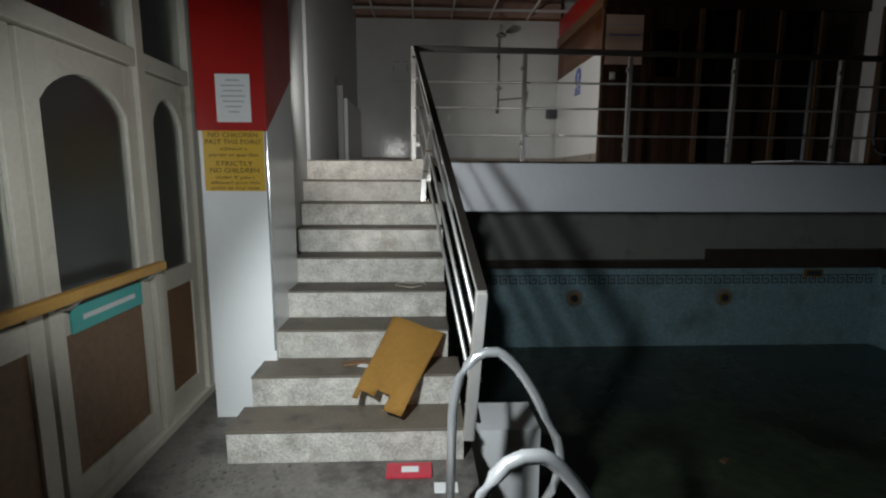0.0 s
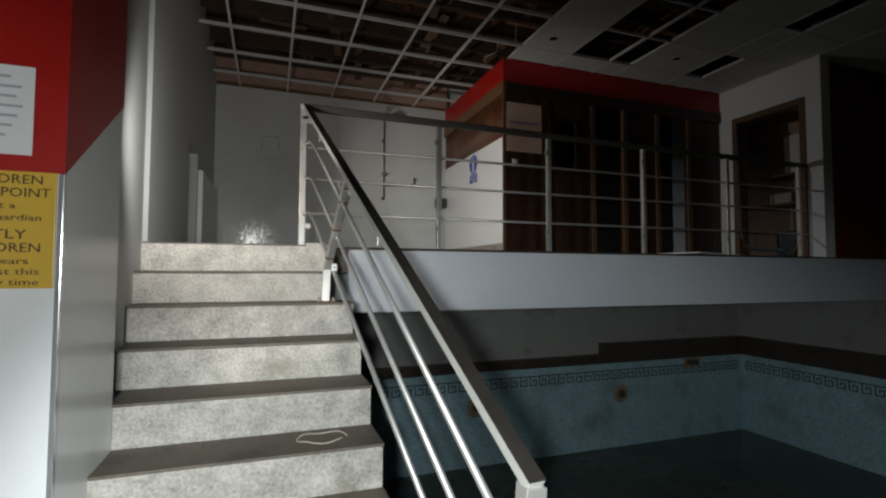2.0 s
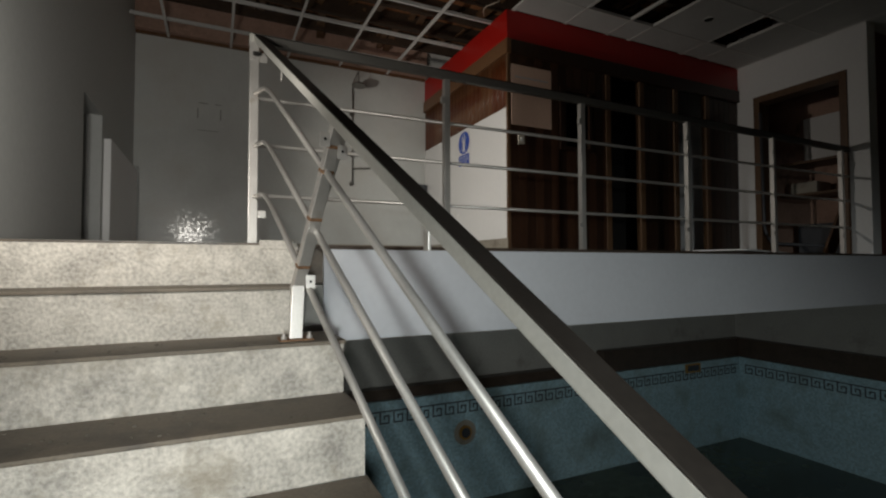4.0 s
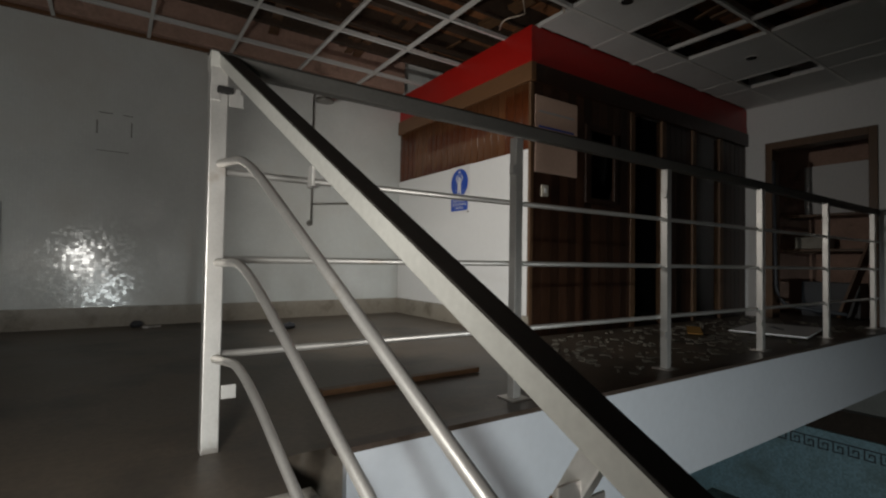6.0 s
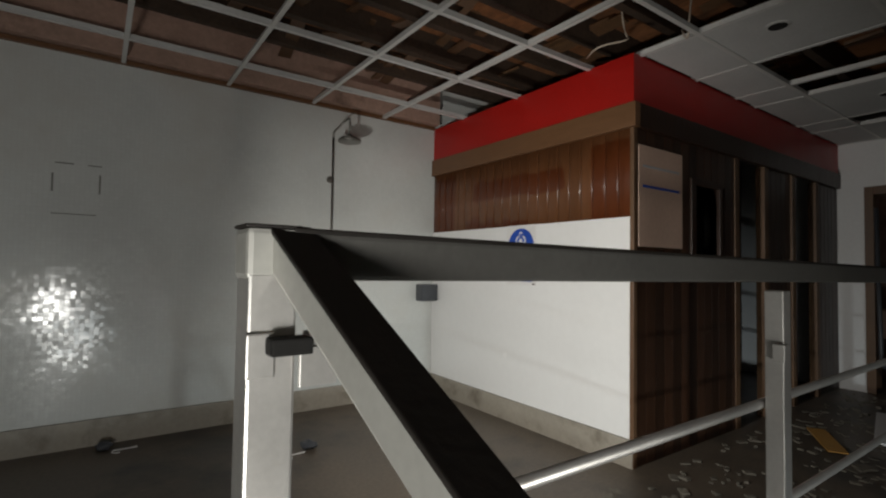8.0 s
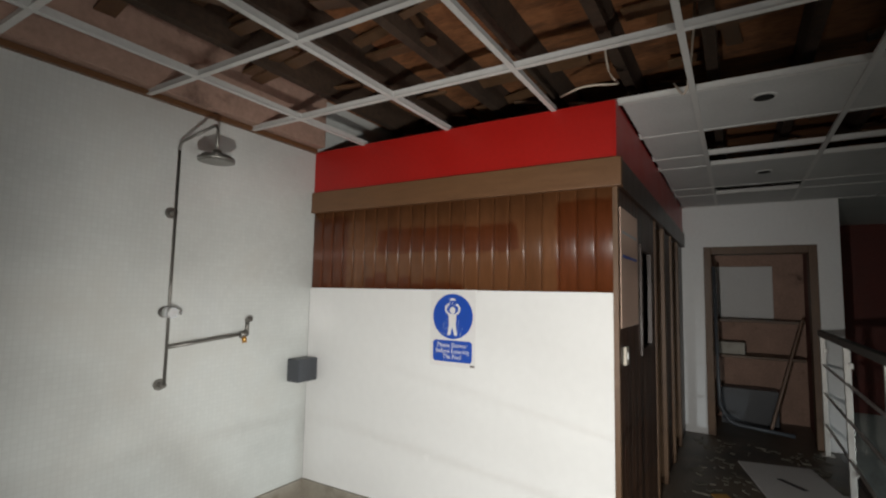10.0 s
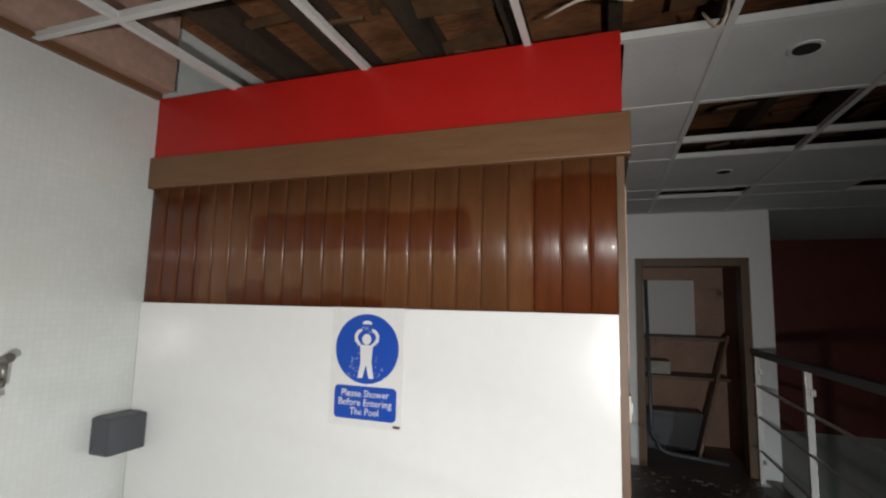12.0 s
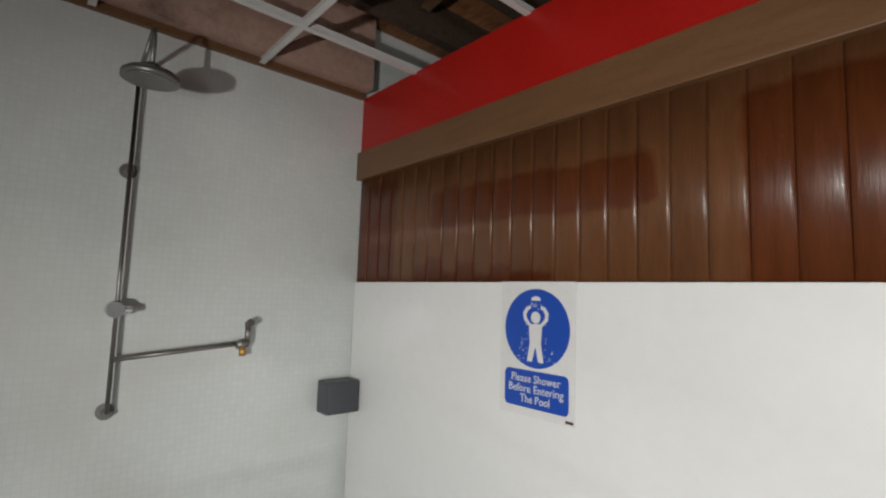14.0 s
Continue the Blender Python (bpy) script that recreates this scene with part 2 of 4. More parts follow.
M_CREAM = mat("cream_gloss_paint", (0.6, 0.55, 0.46), 0.35, var=0.12, scale=4, fine=40, bump=0.06, dirt=(0.3, 0.25, 0.19), dirt_at=0.68)
M_BROWNPANEL = mat("brown_hardboard", (0.2, 0.11, 0.055), 0.6, var=0.3, scale=3, fine=30, bump=0.08)
M_YELLOW = mat("yellow_sign", (0.68, 0.42, 0.05), 0.35, var=0.08, scale=3, fine=30, bump=0.02)
M_ENVELOPE = mat("manila_card", (0.55, 0.3, 0.07), 0.6, var=0.15, scale=6, fine=40, bump=0.08)
M_PAPER = mat("white_paper", (0.72, 0.71, 0.7), 0.6, var=0.05, scale=5, fine=40, bump=0.03)
M_NOTICE = mat("pinkish_notice_paper", (0.58, 0.4, 0.31), 0.6, var=0.1, scale=5, fine=40, bump=0.03)
M_BLUE = mat("blue_sign", (0.012, 0.07, 0.42), 0.35, var=0.06, scale=4, fine=40, bump=0.0)
M_TEAL = mat("teal_sign", (0.05, 0.4, 0.36), 0.4, var=0.1, scale=4, fine=40, bump=0.0)
M_INK = mat("brown_black_ink", (0.06, 0.035, 0.02), 0.5, var=0.1, bump=0.0)
M_INKGREY = mat("grey_ink", (0.4, 0.4, 0.42), 0.6, var=0.1, bump=0.0)
M_REDINK = mat("red_packet", (0.5, 0.04, 0.06), 0.4, var=0.2, scale=10, bump=0.03)
M_GRIME = mat("grey_glue_residue", (0.2, 0.2, 0.18), 0.7, var=0.3, scale=20, fine=90, bump=0.1)
# Black parts; also puts the darkness of voids and screw holes into the colour.
M_DARK = mat("black_part_and_void_shade", (0.012, 0.011, 0.01), 0.9, var=0.3, bump=0.0)
M_DRAIN = mat("dark_grey_plastic", (0.06, 0.065, 0.075), 0.45, var=0.15, scale=8, fine=60, bump=0.05)
M_WATER = mat("murky_green_water", (0.075, 0.095, 0.06), 0.25, var=0.5, scale=0.9, fine=7, bump=0.03, dirt=(0.03, 0.028, 0.02), dirt_at=0.55)
M_KERB = mat("dark_brown_kerb_tile", (0.07, 0.05, 0.038), 0.4, var=0.4, scale=6, fine=50, bump=0.1)
M_SKIRT = mat("beige_skirting_tile", (0.33, 0.3, 0.25), 0.5, var=0.15, scale=5, fine=40, bump=0.05, dirt=(0.15, 0.13, 0.1), dirt_at=0.62)
M_RUBBLE = mat("broken_debris", (0.12, 0.11, 0.09), 0.7, var=0.5, scale=9, fine=60, bump=0.2, rand=0.6)
M_BRASS = mat("brass_tap", (0.55, 0.3, 0.08), 0.4, 0.6, var=0.2, scale=9, bump=0.03)
M_CABLE = mat("pale_cable", (0.5, 0.42, 0.34), 0.6, var=0.1, bump=0.0)
M_GLASS = glass_mat("window_glass", (0.5, 0.52, 0.5), 0.28)
M_SHARD = glass_mat("broken_glass", (0.7, 0.82, 0.8), 0.12)

# ---- building helpers ----


def box(bm, x0, x1, y0, y1, z0, z1, bevel=0.0, m=None):
    vs = [bm.verts.new((x, y, z)) for z in (z0, z1) for y in (y0, y1) for x in (x0, x1)]
    fs = [bm.faces.new([vs[i] for i in f]) for f in ((0, 2, 3, 1), (4, 5, 7, 6), (0, 1, 5, 4), (2, 6, 7, 3), (0, 4, 6, 2), (1, 3, 7, 5))]
    if bevel:
        es = list({e for f in fs for e in f.edges})
        out = bmesh.ops.bevel(bm, geom=es, offset=bevel, segments=2, affect="EDGES", profile=0.6)
        vs = list({v for f in out["faces"] for v in f.verts} | {v for v in vs if v.is_valid})
    if m is not None:
        bmesh.ops.transform(bm, matrix=m, verts=[v for v in vs if v.is_valid])
    return bm


def tube(bm, pts, r, seg=14, caps=True):
    pts = [Vector(p) for p in pts]
    rings = []
    for i, p in enumerate(pts):
        d = (pts[min(i + 1, len(pts) - 1)] - pts[max(i - 1, 0)]).normalized()
        up = Vector((0, 0, 1)) if abs(d.z) < 0.9 else Vector((0, 1, 0))
        u = d.cross(up).normalized()
        v = u.cross(d).normalized()
        rings.append([bm.verts.new(p + r * (math.cos(k * 2 * math.pi / seg) * u + math.sin(k * 2 * math.pi / seg) * v)) for k in range(seg)])
    for a, b in zip(rings, rings[1:]):
        for k in range(seg):
            f = bm.faces.new((a[k], a[(k + 1) % seg], b[(k + 1) % seg], b[k]))
            f.smooth = True
    if caps:
        bm.faces.new(rings[0][::-1])
        bm.faces.new(rings[-1])
    return bm


def arc(a, b, c, steps=6):
    """A rounded corner from a by way of b to c."""
    a, b, c = Vector(a), Vector(b), Vector(c)
    return [a.lerp(b, t).lerp(b.lerp(c, t), t) for t in [i / steps for i in range(steps + 1)]]


def bar(bm, p, q, w, h, bevel=0.004):
    """A box-section bar from p to q, w wide and h high."""
    p, q = Vector(p), Vector(q)
    d = (q - p).normalized()
    s = d.cross(Vector((0, 0, 1)) if abs(d.z) < 0.95 else Vector((0, 1, 0))).normalized()
    u = s.cross(d).normalized()
    m = Matrix((s, d, u)).transposed().to_4x4()
    m.translation = p
    return box(bm, -w / 2, w / 2, 0, (q - p).length, -h / 2, h / 2, bevel, m)


def sheet(bm, pts, thick, axis):
    """A flat outline (list of 3D points) given thickness along axis."""
    a = [bm.verts.new(p) for p in pts]
    b = [bm.verts.new(Vector(p) + Vector(axis) * thick) for p in pts]
    n = len(pts)
    bm.faces.new(a[::-1])
    bm.faces.new(b)
    for i in range(n):
        bm.faces.new((a[i], a[(i + 1) % n], b[(i + 1) % n], b[i]))
    bmesh.ops.recalc_face_normals(bm, faces=bm.faces[:])
    return bm


def finish(name, bm, material):
    bmesh.ops.recalc_face_normals(bm, faces=bm.faces[:])
    me = bpy.data.meshes.new(name)
    bm.to_mesh(me)
    bm.free()
    me.materials.append(material)
    return new(name, me)


def part(name, bm, material, parent, label=""):
    ob = finish(name, bm, material)
    ob.parent = parent
    return tagged(ob, label)


def thing(name, place, label, category, group=""):
    ob = new(name)
    ob.empty_display_size = 0.1
    ob.location = place
    return tagged(ob, label, category, group)


def structure(name, bm, material, label, category=""):
    return tagged(finish(name, bm, material), label, category or name.rstrip("_0123456789").replace("_", " "), kind="structure")


def B(*a, **k):
    return box(bmesh.new(), *a, **k)


def boxes(*rows, bevel=0.0):
    bm = bmesh.new()
    for r in rows:
        box(bm, *r, bevel=bevel)
    return bm


def words(name, text, size, material, m, parent, width=None):
    """Lettering as a thin mesh, centred at the pose m."""
    cu = bpy.data.curves.new(name, "FONT")
    cu.body, cu.size, cu.align_x, cu.align_y, cu.extrude = text, size, "CENTER", "CENTER", 0.0006
    cu.resolution_u = 2
    tmp = bpy.data.objects.new(name, cu)
    scene.collection.objects.link(tmp)
    dg = bpy.context.evaluated_depsgraph_get()
    me = bpy.data.meshes.new_from_object(tmp.evaluated_get(dg))
    bpy.data.objects.remove(tmp)
    if width and len(me.vertices):
        xs = [v.co.x for v in me.vertices]
        k = width / max(1e-4, max(xs) - min(xs))
        for v in me.vertices:
            v.co.x *= k
    me.materials.clear()
    me.materials.append(material)
    ob = new(name, me)
    ob.parent = parent
    ob.matrix_basis = m
    return ob


# ---- levels and lines of the place ----
DECK, LAND, CEIL = -0.11, 1.60, 4.0
RISE, STEPS = 0.19, 9
Y_TOP, TREAD = 2.75, 0.285
BACK = 6.43
FAS = 3.05
KX, KY = 3.42, 4.36
EX = 6.9
PX0, PX1, PY0, PY1 = 1.42, 8.9, -4.0, 5.76
WATER = -1.40

# ---- floors, walls, ceilings ----
structure("floor_deck", boxes((-3.0, PX0, -5.0, 6.6, DECK - 1.6, DECK)), M_DECK, "dirty wet grey pool deck floor", "floor")
structure("floor_landing", boxes((-1.2, 1.2, 2.782, BACK, LAND - 0.19, LAND), (1.2, PX1 + 0.2, FAS + 0.03, BACK, LAND - 0.2, LAND)), M_FLOOR, "dark dirty brown upper landing floor", "floor")
structure("wall_fascia", boxes((1.40, PX1 + 0.2, FAS, FAS + 0.028, 1.085, LAND - 0.016)), M_FASCIA, "white painted fascia board along the balcony edge", "fascia")
structure("trim_balcony_edge", boxes((1.36, EX + 0.1, FAS - 0.012, FAS + 0.05, LAND - 0.014, LAND + 0.004)), M_KERB, "thin dark edging strip on the balcony edge", "trim")
structure("ceiling_under_balcony", boxes((1.2, PX1 + 0.2, FAS + 0.03, BACK, 1.085, 1.39)), M_GREY, "grey underside of the balcony slab", "ceiling")
structure("wall_back", boxes((-1.2, 9.3, BACK, BACK + 0.2, -2.0, 4.6)), M_TILE, "white mosaic tiled back wall of the shower landing", "wall")
structure("wall_under_balcony", boxes((1.2, PX1 + 0.2, 5.95, 6.1, DECK, 1.09)), M_GREY, "grey rendered wall under the balcony", "wall")
structure("wall_left", boxes((-0.14, 0.06, 2.78, 4.31, LAND, 4.6), (-0.14, 0.06, 4.31, 4.88, 2.66, 4.6), (-0.14, 0.06, 4.88, BACK, LAND, 4.6)), M_GREYWALL, "grey white side wall with a low dark hatch", "wall")
# Black wall colour stands for the darkness inside the hatch.
structure("wall_hatch_recess", boxes((-1.3, -1.2, 2.0, BACK, DECK, 4.6)), M_DARK, "recess wall behind the hatch, coloured black for shade", "wall")
structure("wall_stair_side", sheet(bmesh.new(), [(0.15, 1.6, DECK), (0.03, 2.78, DECK), (-0.4, 2.78, DECK), (-0.4, 1.6, DECK)], 4.7, (0, 0, 1)), M_GREYWALL, "recessed grey wall beside the stairs", "wall")
structure("wall_end", boxes((EX, EX + 0.16, 4.16, BACK, LAND, 4.6), (EX, EX + 0.16, 3.0, 3.18, LAND, 4.6), (EX, EX + 0.16, 3.18, 4.16, 3.56, 4.6)), M_WHITE, "white painted end wall around the doorway", "wall")
structure("wall_red", boxes((EX + 0.16, PX1 + 0.2, 3.08, 3.2, LAND, 4.6)), M_REDDARK, "dark red wall above the pool", "wall")
structure("wall_right", boxes((PX1 + 0.2, PX1 + 0.4, -5.2, BACK, -2.0, 1.6)), M_GREY, "grey lower wall of the pool hall", "wall")
structure("wall_right_upper", boxes((PX1 + 0.2, PX1 + 0.4, -5.2, 3.2, 1.6, 4.6)), M_REDDARK, "dark red upper wall of the pool hall", "wall")
structure("wall_behind", boxes((-3.2, 9.3, -5.2, -5.0, -2.0, 4.6)), M_GREY, "grey wall closing the pool hall", "wall")
structure("wall_store", boxes((EX + 1.0, EX + 1.1, 3.2, BACK, LAND, 4.6)), M_PINK, "pale back wall of the store room", "wall")
structure("wall_foyer", boxes((-3.2, -3.0, -5.0, BACK, -0.2, 4.6)), M_GREYWALL, "pale far wall of the foyer behind the glazing", "wall")

# pool
structure("pool_wall_far", boxes((PX0, PX1, PY1, PY1 + 0.19, -2.0, -0.06)), M_POOL, "pale blue mosaic far wall of the drained pool", "pool wall")
structure("pool_wall_side", boxes((PX1, PX1 + 0.2, -5.0, PY1 + 0.19, -2.0, -0.06)), M_POOL_X, "pale blue mosaic side wall of the drained pool", "pool wall")
structure("pool_edge_block", boxes((PX0, 1.87, 0.78, 1.15, -2.0, DECK - 0.002)), M_WHITE, "white painted block at the pool edge", "pool edge")
structure("water", boxes((PX0, PX1, -5.0, PY1, -2.0, WATER)), M_WATER, "murky dark green water low in the pool", "water")
structure("trim_pool_kerb", boxes((PX0, 5.95, 5.79, 5.95, -0.06, 0.07), (5.95, PX1, 5.79, 5.95, -0.06, 0.25), (PX1 + 0.03, PX1 + 0.2, -5.0, 5.95, -0.06, 0.25), bevel=0.012), M_KERB, "dark brown tiled kerb around the pool", "kerb")

# ceiling: boards and joists above an emptied grid, remaining tiles by the pool
structure("ceiling_boards", boxes((-1.4, 9.3, -5.2, 6.7, 4.42, 4.5)), M_BOARD, "stained brown roof boards above the open grid", "ceiling")
bm = bmesh.new()
y = -4.9
while y < 6.5:
    box(bm, -1.3, 9.2, y, y + 0.055, 4.24, 4.42)
    y += 0.42
structure("ceiling_joists", bm, M_JOIST, "dark wooden joists under the roof boards", "ceiling")
GX = [0.37 + 0.625 * i for i in range(6)] + [4.13, 4.70, 5.02, 5.86, 6.2, 6.88]
GY = [4.02 + 0.655 * i for i in range(-8, 4)]
bm = bmesh.new()
for x in GX:
    box(bm, x - 0.013, x + 0.013, GY[0], BACK - 0.005, CEIL, CEIL + 0.004)
    box(bm, x - 0.003, x + 0.003, GY[0], BACK - 0.005, CEIL + 0.004, CEIL + 0.035)
for y in GY:
    box(bm, 0.065, EX, y - 0.013, y + 0.013, CEIL - 0.002, CEIL + 0.003)
    box(bm, 0.065, EX, y - 0.003, y + 0.003, CEIL + 0.004, CEIL + 0.034)
structure("ceiling_grid", bm, M_GRID, "bare white suspended ceiling grid with tiles missing", "ceiling grid")
bm = bmesh.new()
xs = [3.495, 4.13, 5.02, 5.86, 6.2, EX]
for i in range(5):
    for j, y in enumerate(GY[:-1]):
        if y > 4.0 and y + 0.4 > KY:
            continue
        gone = (i == 1 and 2.0 < y < 3.7) or (i == 3 and 3.2 < y < 3.7) or (i == 3 and 0.5 < y < 2.6) or (i == 1 and -0.5 < y < 1.0)
        if not gone:
            box(bm, xs[i] + 0.004, xs[i + 1] - 0.004, y + 0.004, y + 0.651, CEIL + 0.004, CEIL + 0.018)
box(bm, 3.5, EX, 4.03, 4.345, CEIL + 0.004, CEIL + 0.018)
structure("ceiling_tiles", bm, M_CTILE, "off-white ceiling tiles with several missing", "ceiling")
structure("ceiling_hall", boxes((EX + 0.01, PX1 + 0.2, -5.0, 3.08, CEIL, CEIL + 0.03), (-3.0, EX, -5.0, GY[0] - 0.02, CEIL, CEIL + 0.03)), M_CTILE, "plain off-white ceiling over the pool", "ceiling")
structure("trim_pink_beam", boxes((0.06, KX, BACK - 0.09, BACK - 0.002, CEIL + 0.03, 4.42)), M_PINK, "pink plastered beam above the tiled wall", "beam")
structure("trim_wall_angle", boxes((0.062, KX - 0.01, BACK - 0.03, BACK - 0.002, CEIL - 0.004, CEIL + 0.024)), M_WOODTRIM, "brown wooden wall angle carrying the grid", "trim")
structure("baseboard_back", boxes((0.06, KX, BACK - 0.02, BACK - 0.002, LAND, 1.76)), M_SKIRT, "beige tiled skirting along the back wall", "baseboard")

# ---- stairs ----
stairs = thing("staircase", (0.6, 1.6, DECK), "worn pale terrazzo staircase with gritty treads coloured dark for shade", "stairs")
for i in range(1, STEPS + 1):
    y = (2.44 if i == 8 else Y_TOP - TREAD * (STEPS - i))
    deep = (0.31 if i == 8 else 0.275 if i == 7 else TREAD)
    z = DECK + RISE * i
    xr = 1.215 if i == 9 else 1.165 if i == 8 else 1.30 if i > 2 else 1.36
    xl = (0.07, 0.12, 0.17, 0.195, 0.17, 0.13, 0.1, 0.06, 0.03)[i - 1]
    b = bmesh.new()
    box(b, xl - 0.6, xr - 0.6, y - 1.6, (y + deep if i < 9 else y + 0.03) - 1.6, z - RISE - DECK, z - DECK - 0.012, 0.004)
    part("riser", b, M_STEP, stairs)
    if i < 9:
        b = bmesh.new()
        box(b, xl - 0.6, xr - 0.595, y - 0.008 - 1.6, y + deep - 1.6 - 0.002, z - DECK - 0.011, z - DECK + 0.002, 0.003)
        part("tread", b, M_TREAD, stairs)
    if i == 9:
        b = bmesh.new()
        box(b, 1.05 - 0.6, 1.218 - 0.6, y - 0.004 - 1.6, y + 0.09 - 1.6, z - DECK - 0.03, z - DECK + 0.012, 0.004)
        part("nosing_block", b, M_STEP, stairs, "pale chipped nosing block at the landing corner")

# ---- column with red paint and signs ----
column = thing("column", (-0.2, 1.3, DECK), "tiled column, white below and red above", "column")
CX0, CX1, CY0, CY1 = -0.2, 0.20, 1.0, 1.60
part("white_lower", B(CX0 + 0.2, CX1 + 0.2, CY0 - 1.3, CY1 - 1.3, 0, 4.7 , 0.004), M_PANEL, column, "glossy white tiled faces")
b = bmesh.new()
sheet(b, [(CX0 + 0.195, CY0 - 1.304, 1.71 - DECK), (CX1 + 0.204, CY0 - 1.304, 1.71 - DECK), (CX1 + 0.204, CY0 - 1.304, 4.69), (CX0 + 0.195, CY0 - 1.304, 4.69)], 0.004, (0, 1, 0))
part("red_front", b, M_RED, column, "red painted upper front")
b = bmesh.new()
sheet(b, [(CX1 + 0.2, CY0 - 1.3, 1.71 - DECK), (CX1 + 0.2, CY1 - 1.3, 2.12 - DECK), (CX1 + 0.2, CY1 - 1.3, 4.69), (CX1 + 0.2, CY0 - 1.3, 4.69)], 0.004, (1, 0, 0))
part("red_side", b, M_RED, column, "red painted upper side")


def sign_yellow():
    s = thing("warning_sign", (0.007, CY0 - 0.006, 1.532), "yellow warning sign with brown lettering on the column", "sign")
    part("plate", B(-0.18, 0.18, -0.006, 0.001, -0.178, 0.178, 0.002), M_YELLOW, s)
    rows = [("NO CHILDREN", 0.05, 0.19, 0.36), ("PAST THIS POINT", 0.05, 0.14, 0.41), ("without a", 0.034, 0.09, 0.2), ("parent or guardian", 0.034, 0.045, 0.36), ("STRICTLY", 0.05, -0.02, 0.27), ("NO CHILDREN", 0.05, -0.07, 0.36), ("under 8 years", 0.034, -0.12, 0.29), ("allowed past this", 0.034, -0.16, 0.36), ("point at any time", 0.034, -0.2, 0.36)]
    for text, size, z, w in rows:
        words("lettering", text, size * 0.8, M_INK, pose(0, -0.0075, z * 0.8, 90, 0, 0), s, w * 0.8)


sign_yellow()
notice = thing("paper_notice", (0.02, CY0 - 0.008, 1.895), "white paper notice taped to the red column", "notice")
part("sheet", B(-0.1, 0.1, -0.003, 0.0, -0.135, 0.14, 0.001), M_PAPER, notice)
for k in range(7):
    w = (0.05, 0.085, 0.07, 0.09, 0.075, 0.06, 0.04)[k]
    part("text_line", B(-w * 0.8, w * 0.8, -0.0045, -0.0035, 0.1 - k * 0.03, 0.108 - k * 0.03), M_INKGREY, notice)

# ---- glazed foyer screen ----
GXX = -0.44
screen = thing("glazed_screen", (GXX, 0.0, DECK), "cream painted timber screen with arched glazed doors", "glazed screen")


def leaf(y0, y1, arched=True):
    """One door leaf of the screen between y0 and y1."""
    st = 0.085
    b = bmesh.new()
    for a, c in ((y0, y0 + st), (y1 - st, y1)):
        box(b, -0.022, 0.022, a, c, 0.06, 2.12, 0.004)
    box(b, -0.021, 0.021, y0 + st, y1 - st, 0.06, 0.2)
    box(b, -0.021, 0.021, y0 + st, y1 - st, 0.86, 0.98)
    ya, yb = y0 + st, y1 - st
    n = 12
    pts = [(0.021, yb, 2.12), (0.021, ya, 2.12)] + [(0.021, ya + (yb - ya) * i / n, 1.86 + 0.15 * math.sin(math.pi * i / n) ** 0.7) for i in range(n + 1)]
    sheet(b, pts, 0.042, (-1, 0, 0))
    door = part("door_leaf", b, M_CREAM, screen, "cream painted door leaf with arched top pane")
    part("lower_panel", B(-0.008, 0.008, ya, yb, 0.2, 0.86), M_BROWNPANEL, door, "brown hardboard lower panel")
    g = part("pane", B(-0.003, 0.003, ya, yb, 0.98, 2.0), M_GLASS, door, "dusty glass pane")
    g.visible_shadow = False
    return door


for y0, y1 in ((0.0, 0.76), (-0.79, -0.03), (-1.65, -0.9)):
    leaf(y0, y1)
for y in (0.79, 1.38, -0.84, -1.72):
    part("post", B(-0.05, 0.05, y - 0.03, y + 0.045, 0, 4.1, 0.005), M_CREAM, screen)
leaf(0.845, 1.345)
part("transom", B(-0.045, 0.045, -1.69, 1.42, 2.13, 2.22, 0.005), M_CREAM, screen)
part("sill", B(-0.06, 0.06, -1.69, 1.42, 0.0, 0.055, 0.005), M_CREAM, screen)
for ya, yb in ((-0.8, -0.02), (0.02, 0.76), (0.84, 1.35)):
    g = part("fanlight_pane", B(-0.003, 0.003, ya, yb, 2.23, 4.05), M_GLASS, screen)
    g.visible_shadow = False
part("mullion", B(-0.04, 0.04, -0.02, 0.02, 2.22, 4.1, 0.004), M_CREAM, screen)
b = bmesh.new()
bar(b, (0.12, -0.8, 1.06), (0.12, 0.72, 1.06), 0.05, 0.05, 0.012)
part("push_rail", b, M_ENVELOPE, screen, "varnished wooden push rail")
for y in (-0.6, 0.05, 0.66):
    b = bmesh.new()
    tube(b, [(0.0, y, 0.99), (0.08, y, 1.0), (0.12, y, 1.04)], 0.012)
    part("bracket", b, M_STEEL, screen)
sg = thing("teal_door_sign", (GXX + 0.03, 0.38, DECK + 0.92), "small teal sign on the glazed door", "sign")
part("plate", B(-0.004, 0.004, -0.27, 0.27, -0.06, 0.06, 0.001), M_TEAL, sg)
part("text_line", B(0.0045, 0.0055, -0.2, 0.2, -0.012, 0.012), M_PAPER, sg)
structure("wall_screen_return", boxes((-0.56, -0.49, -5.0, -1.72, DECK, 4.6), (-0.5, -0.2, 1.42, 2.1, DECK, 4.6)), M_WHITE, "white wall beside the glazed screen", "wall")

# ---- balustrade ----
P1 = Vector((1.047, 3.235, LAND))
balcony = thing("balcony_railing", (2.2, 3.19, LAND), "steel balcony railing with dark flat top rail", "railing")


def post(parent, x, y, top):
    b = B(x - 0.02, x + 0.02, y - 0.02, y + 0.02, 0.0, top, 0.003)
    box(b, x - 0.05, x + 0.05, y - 0.05, y + 0.05, 0.0, 0.006, 0.002)
    p = part("post", b, M_STEEL, parent, "brushed steel post")
    return p


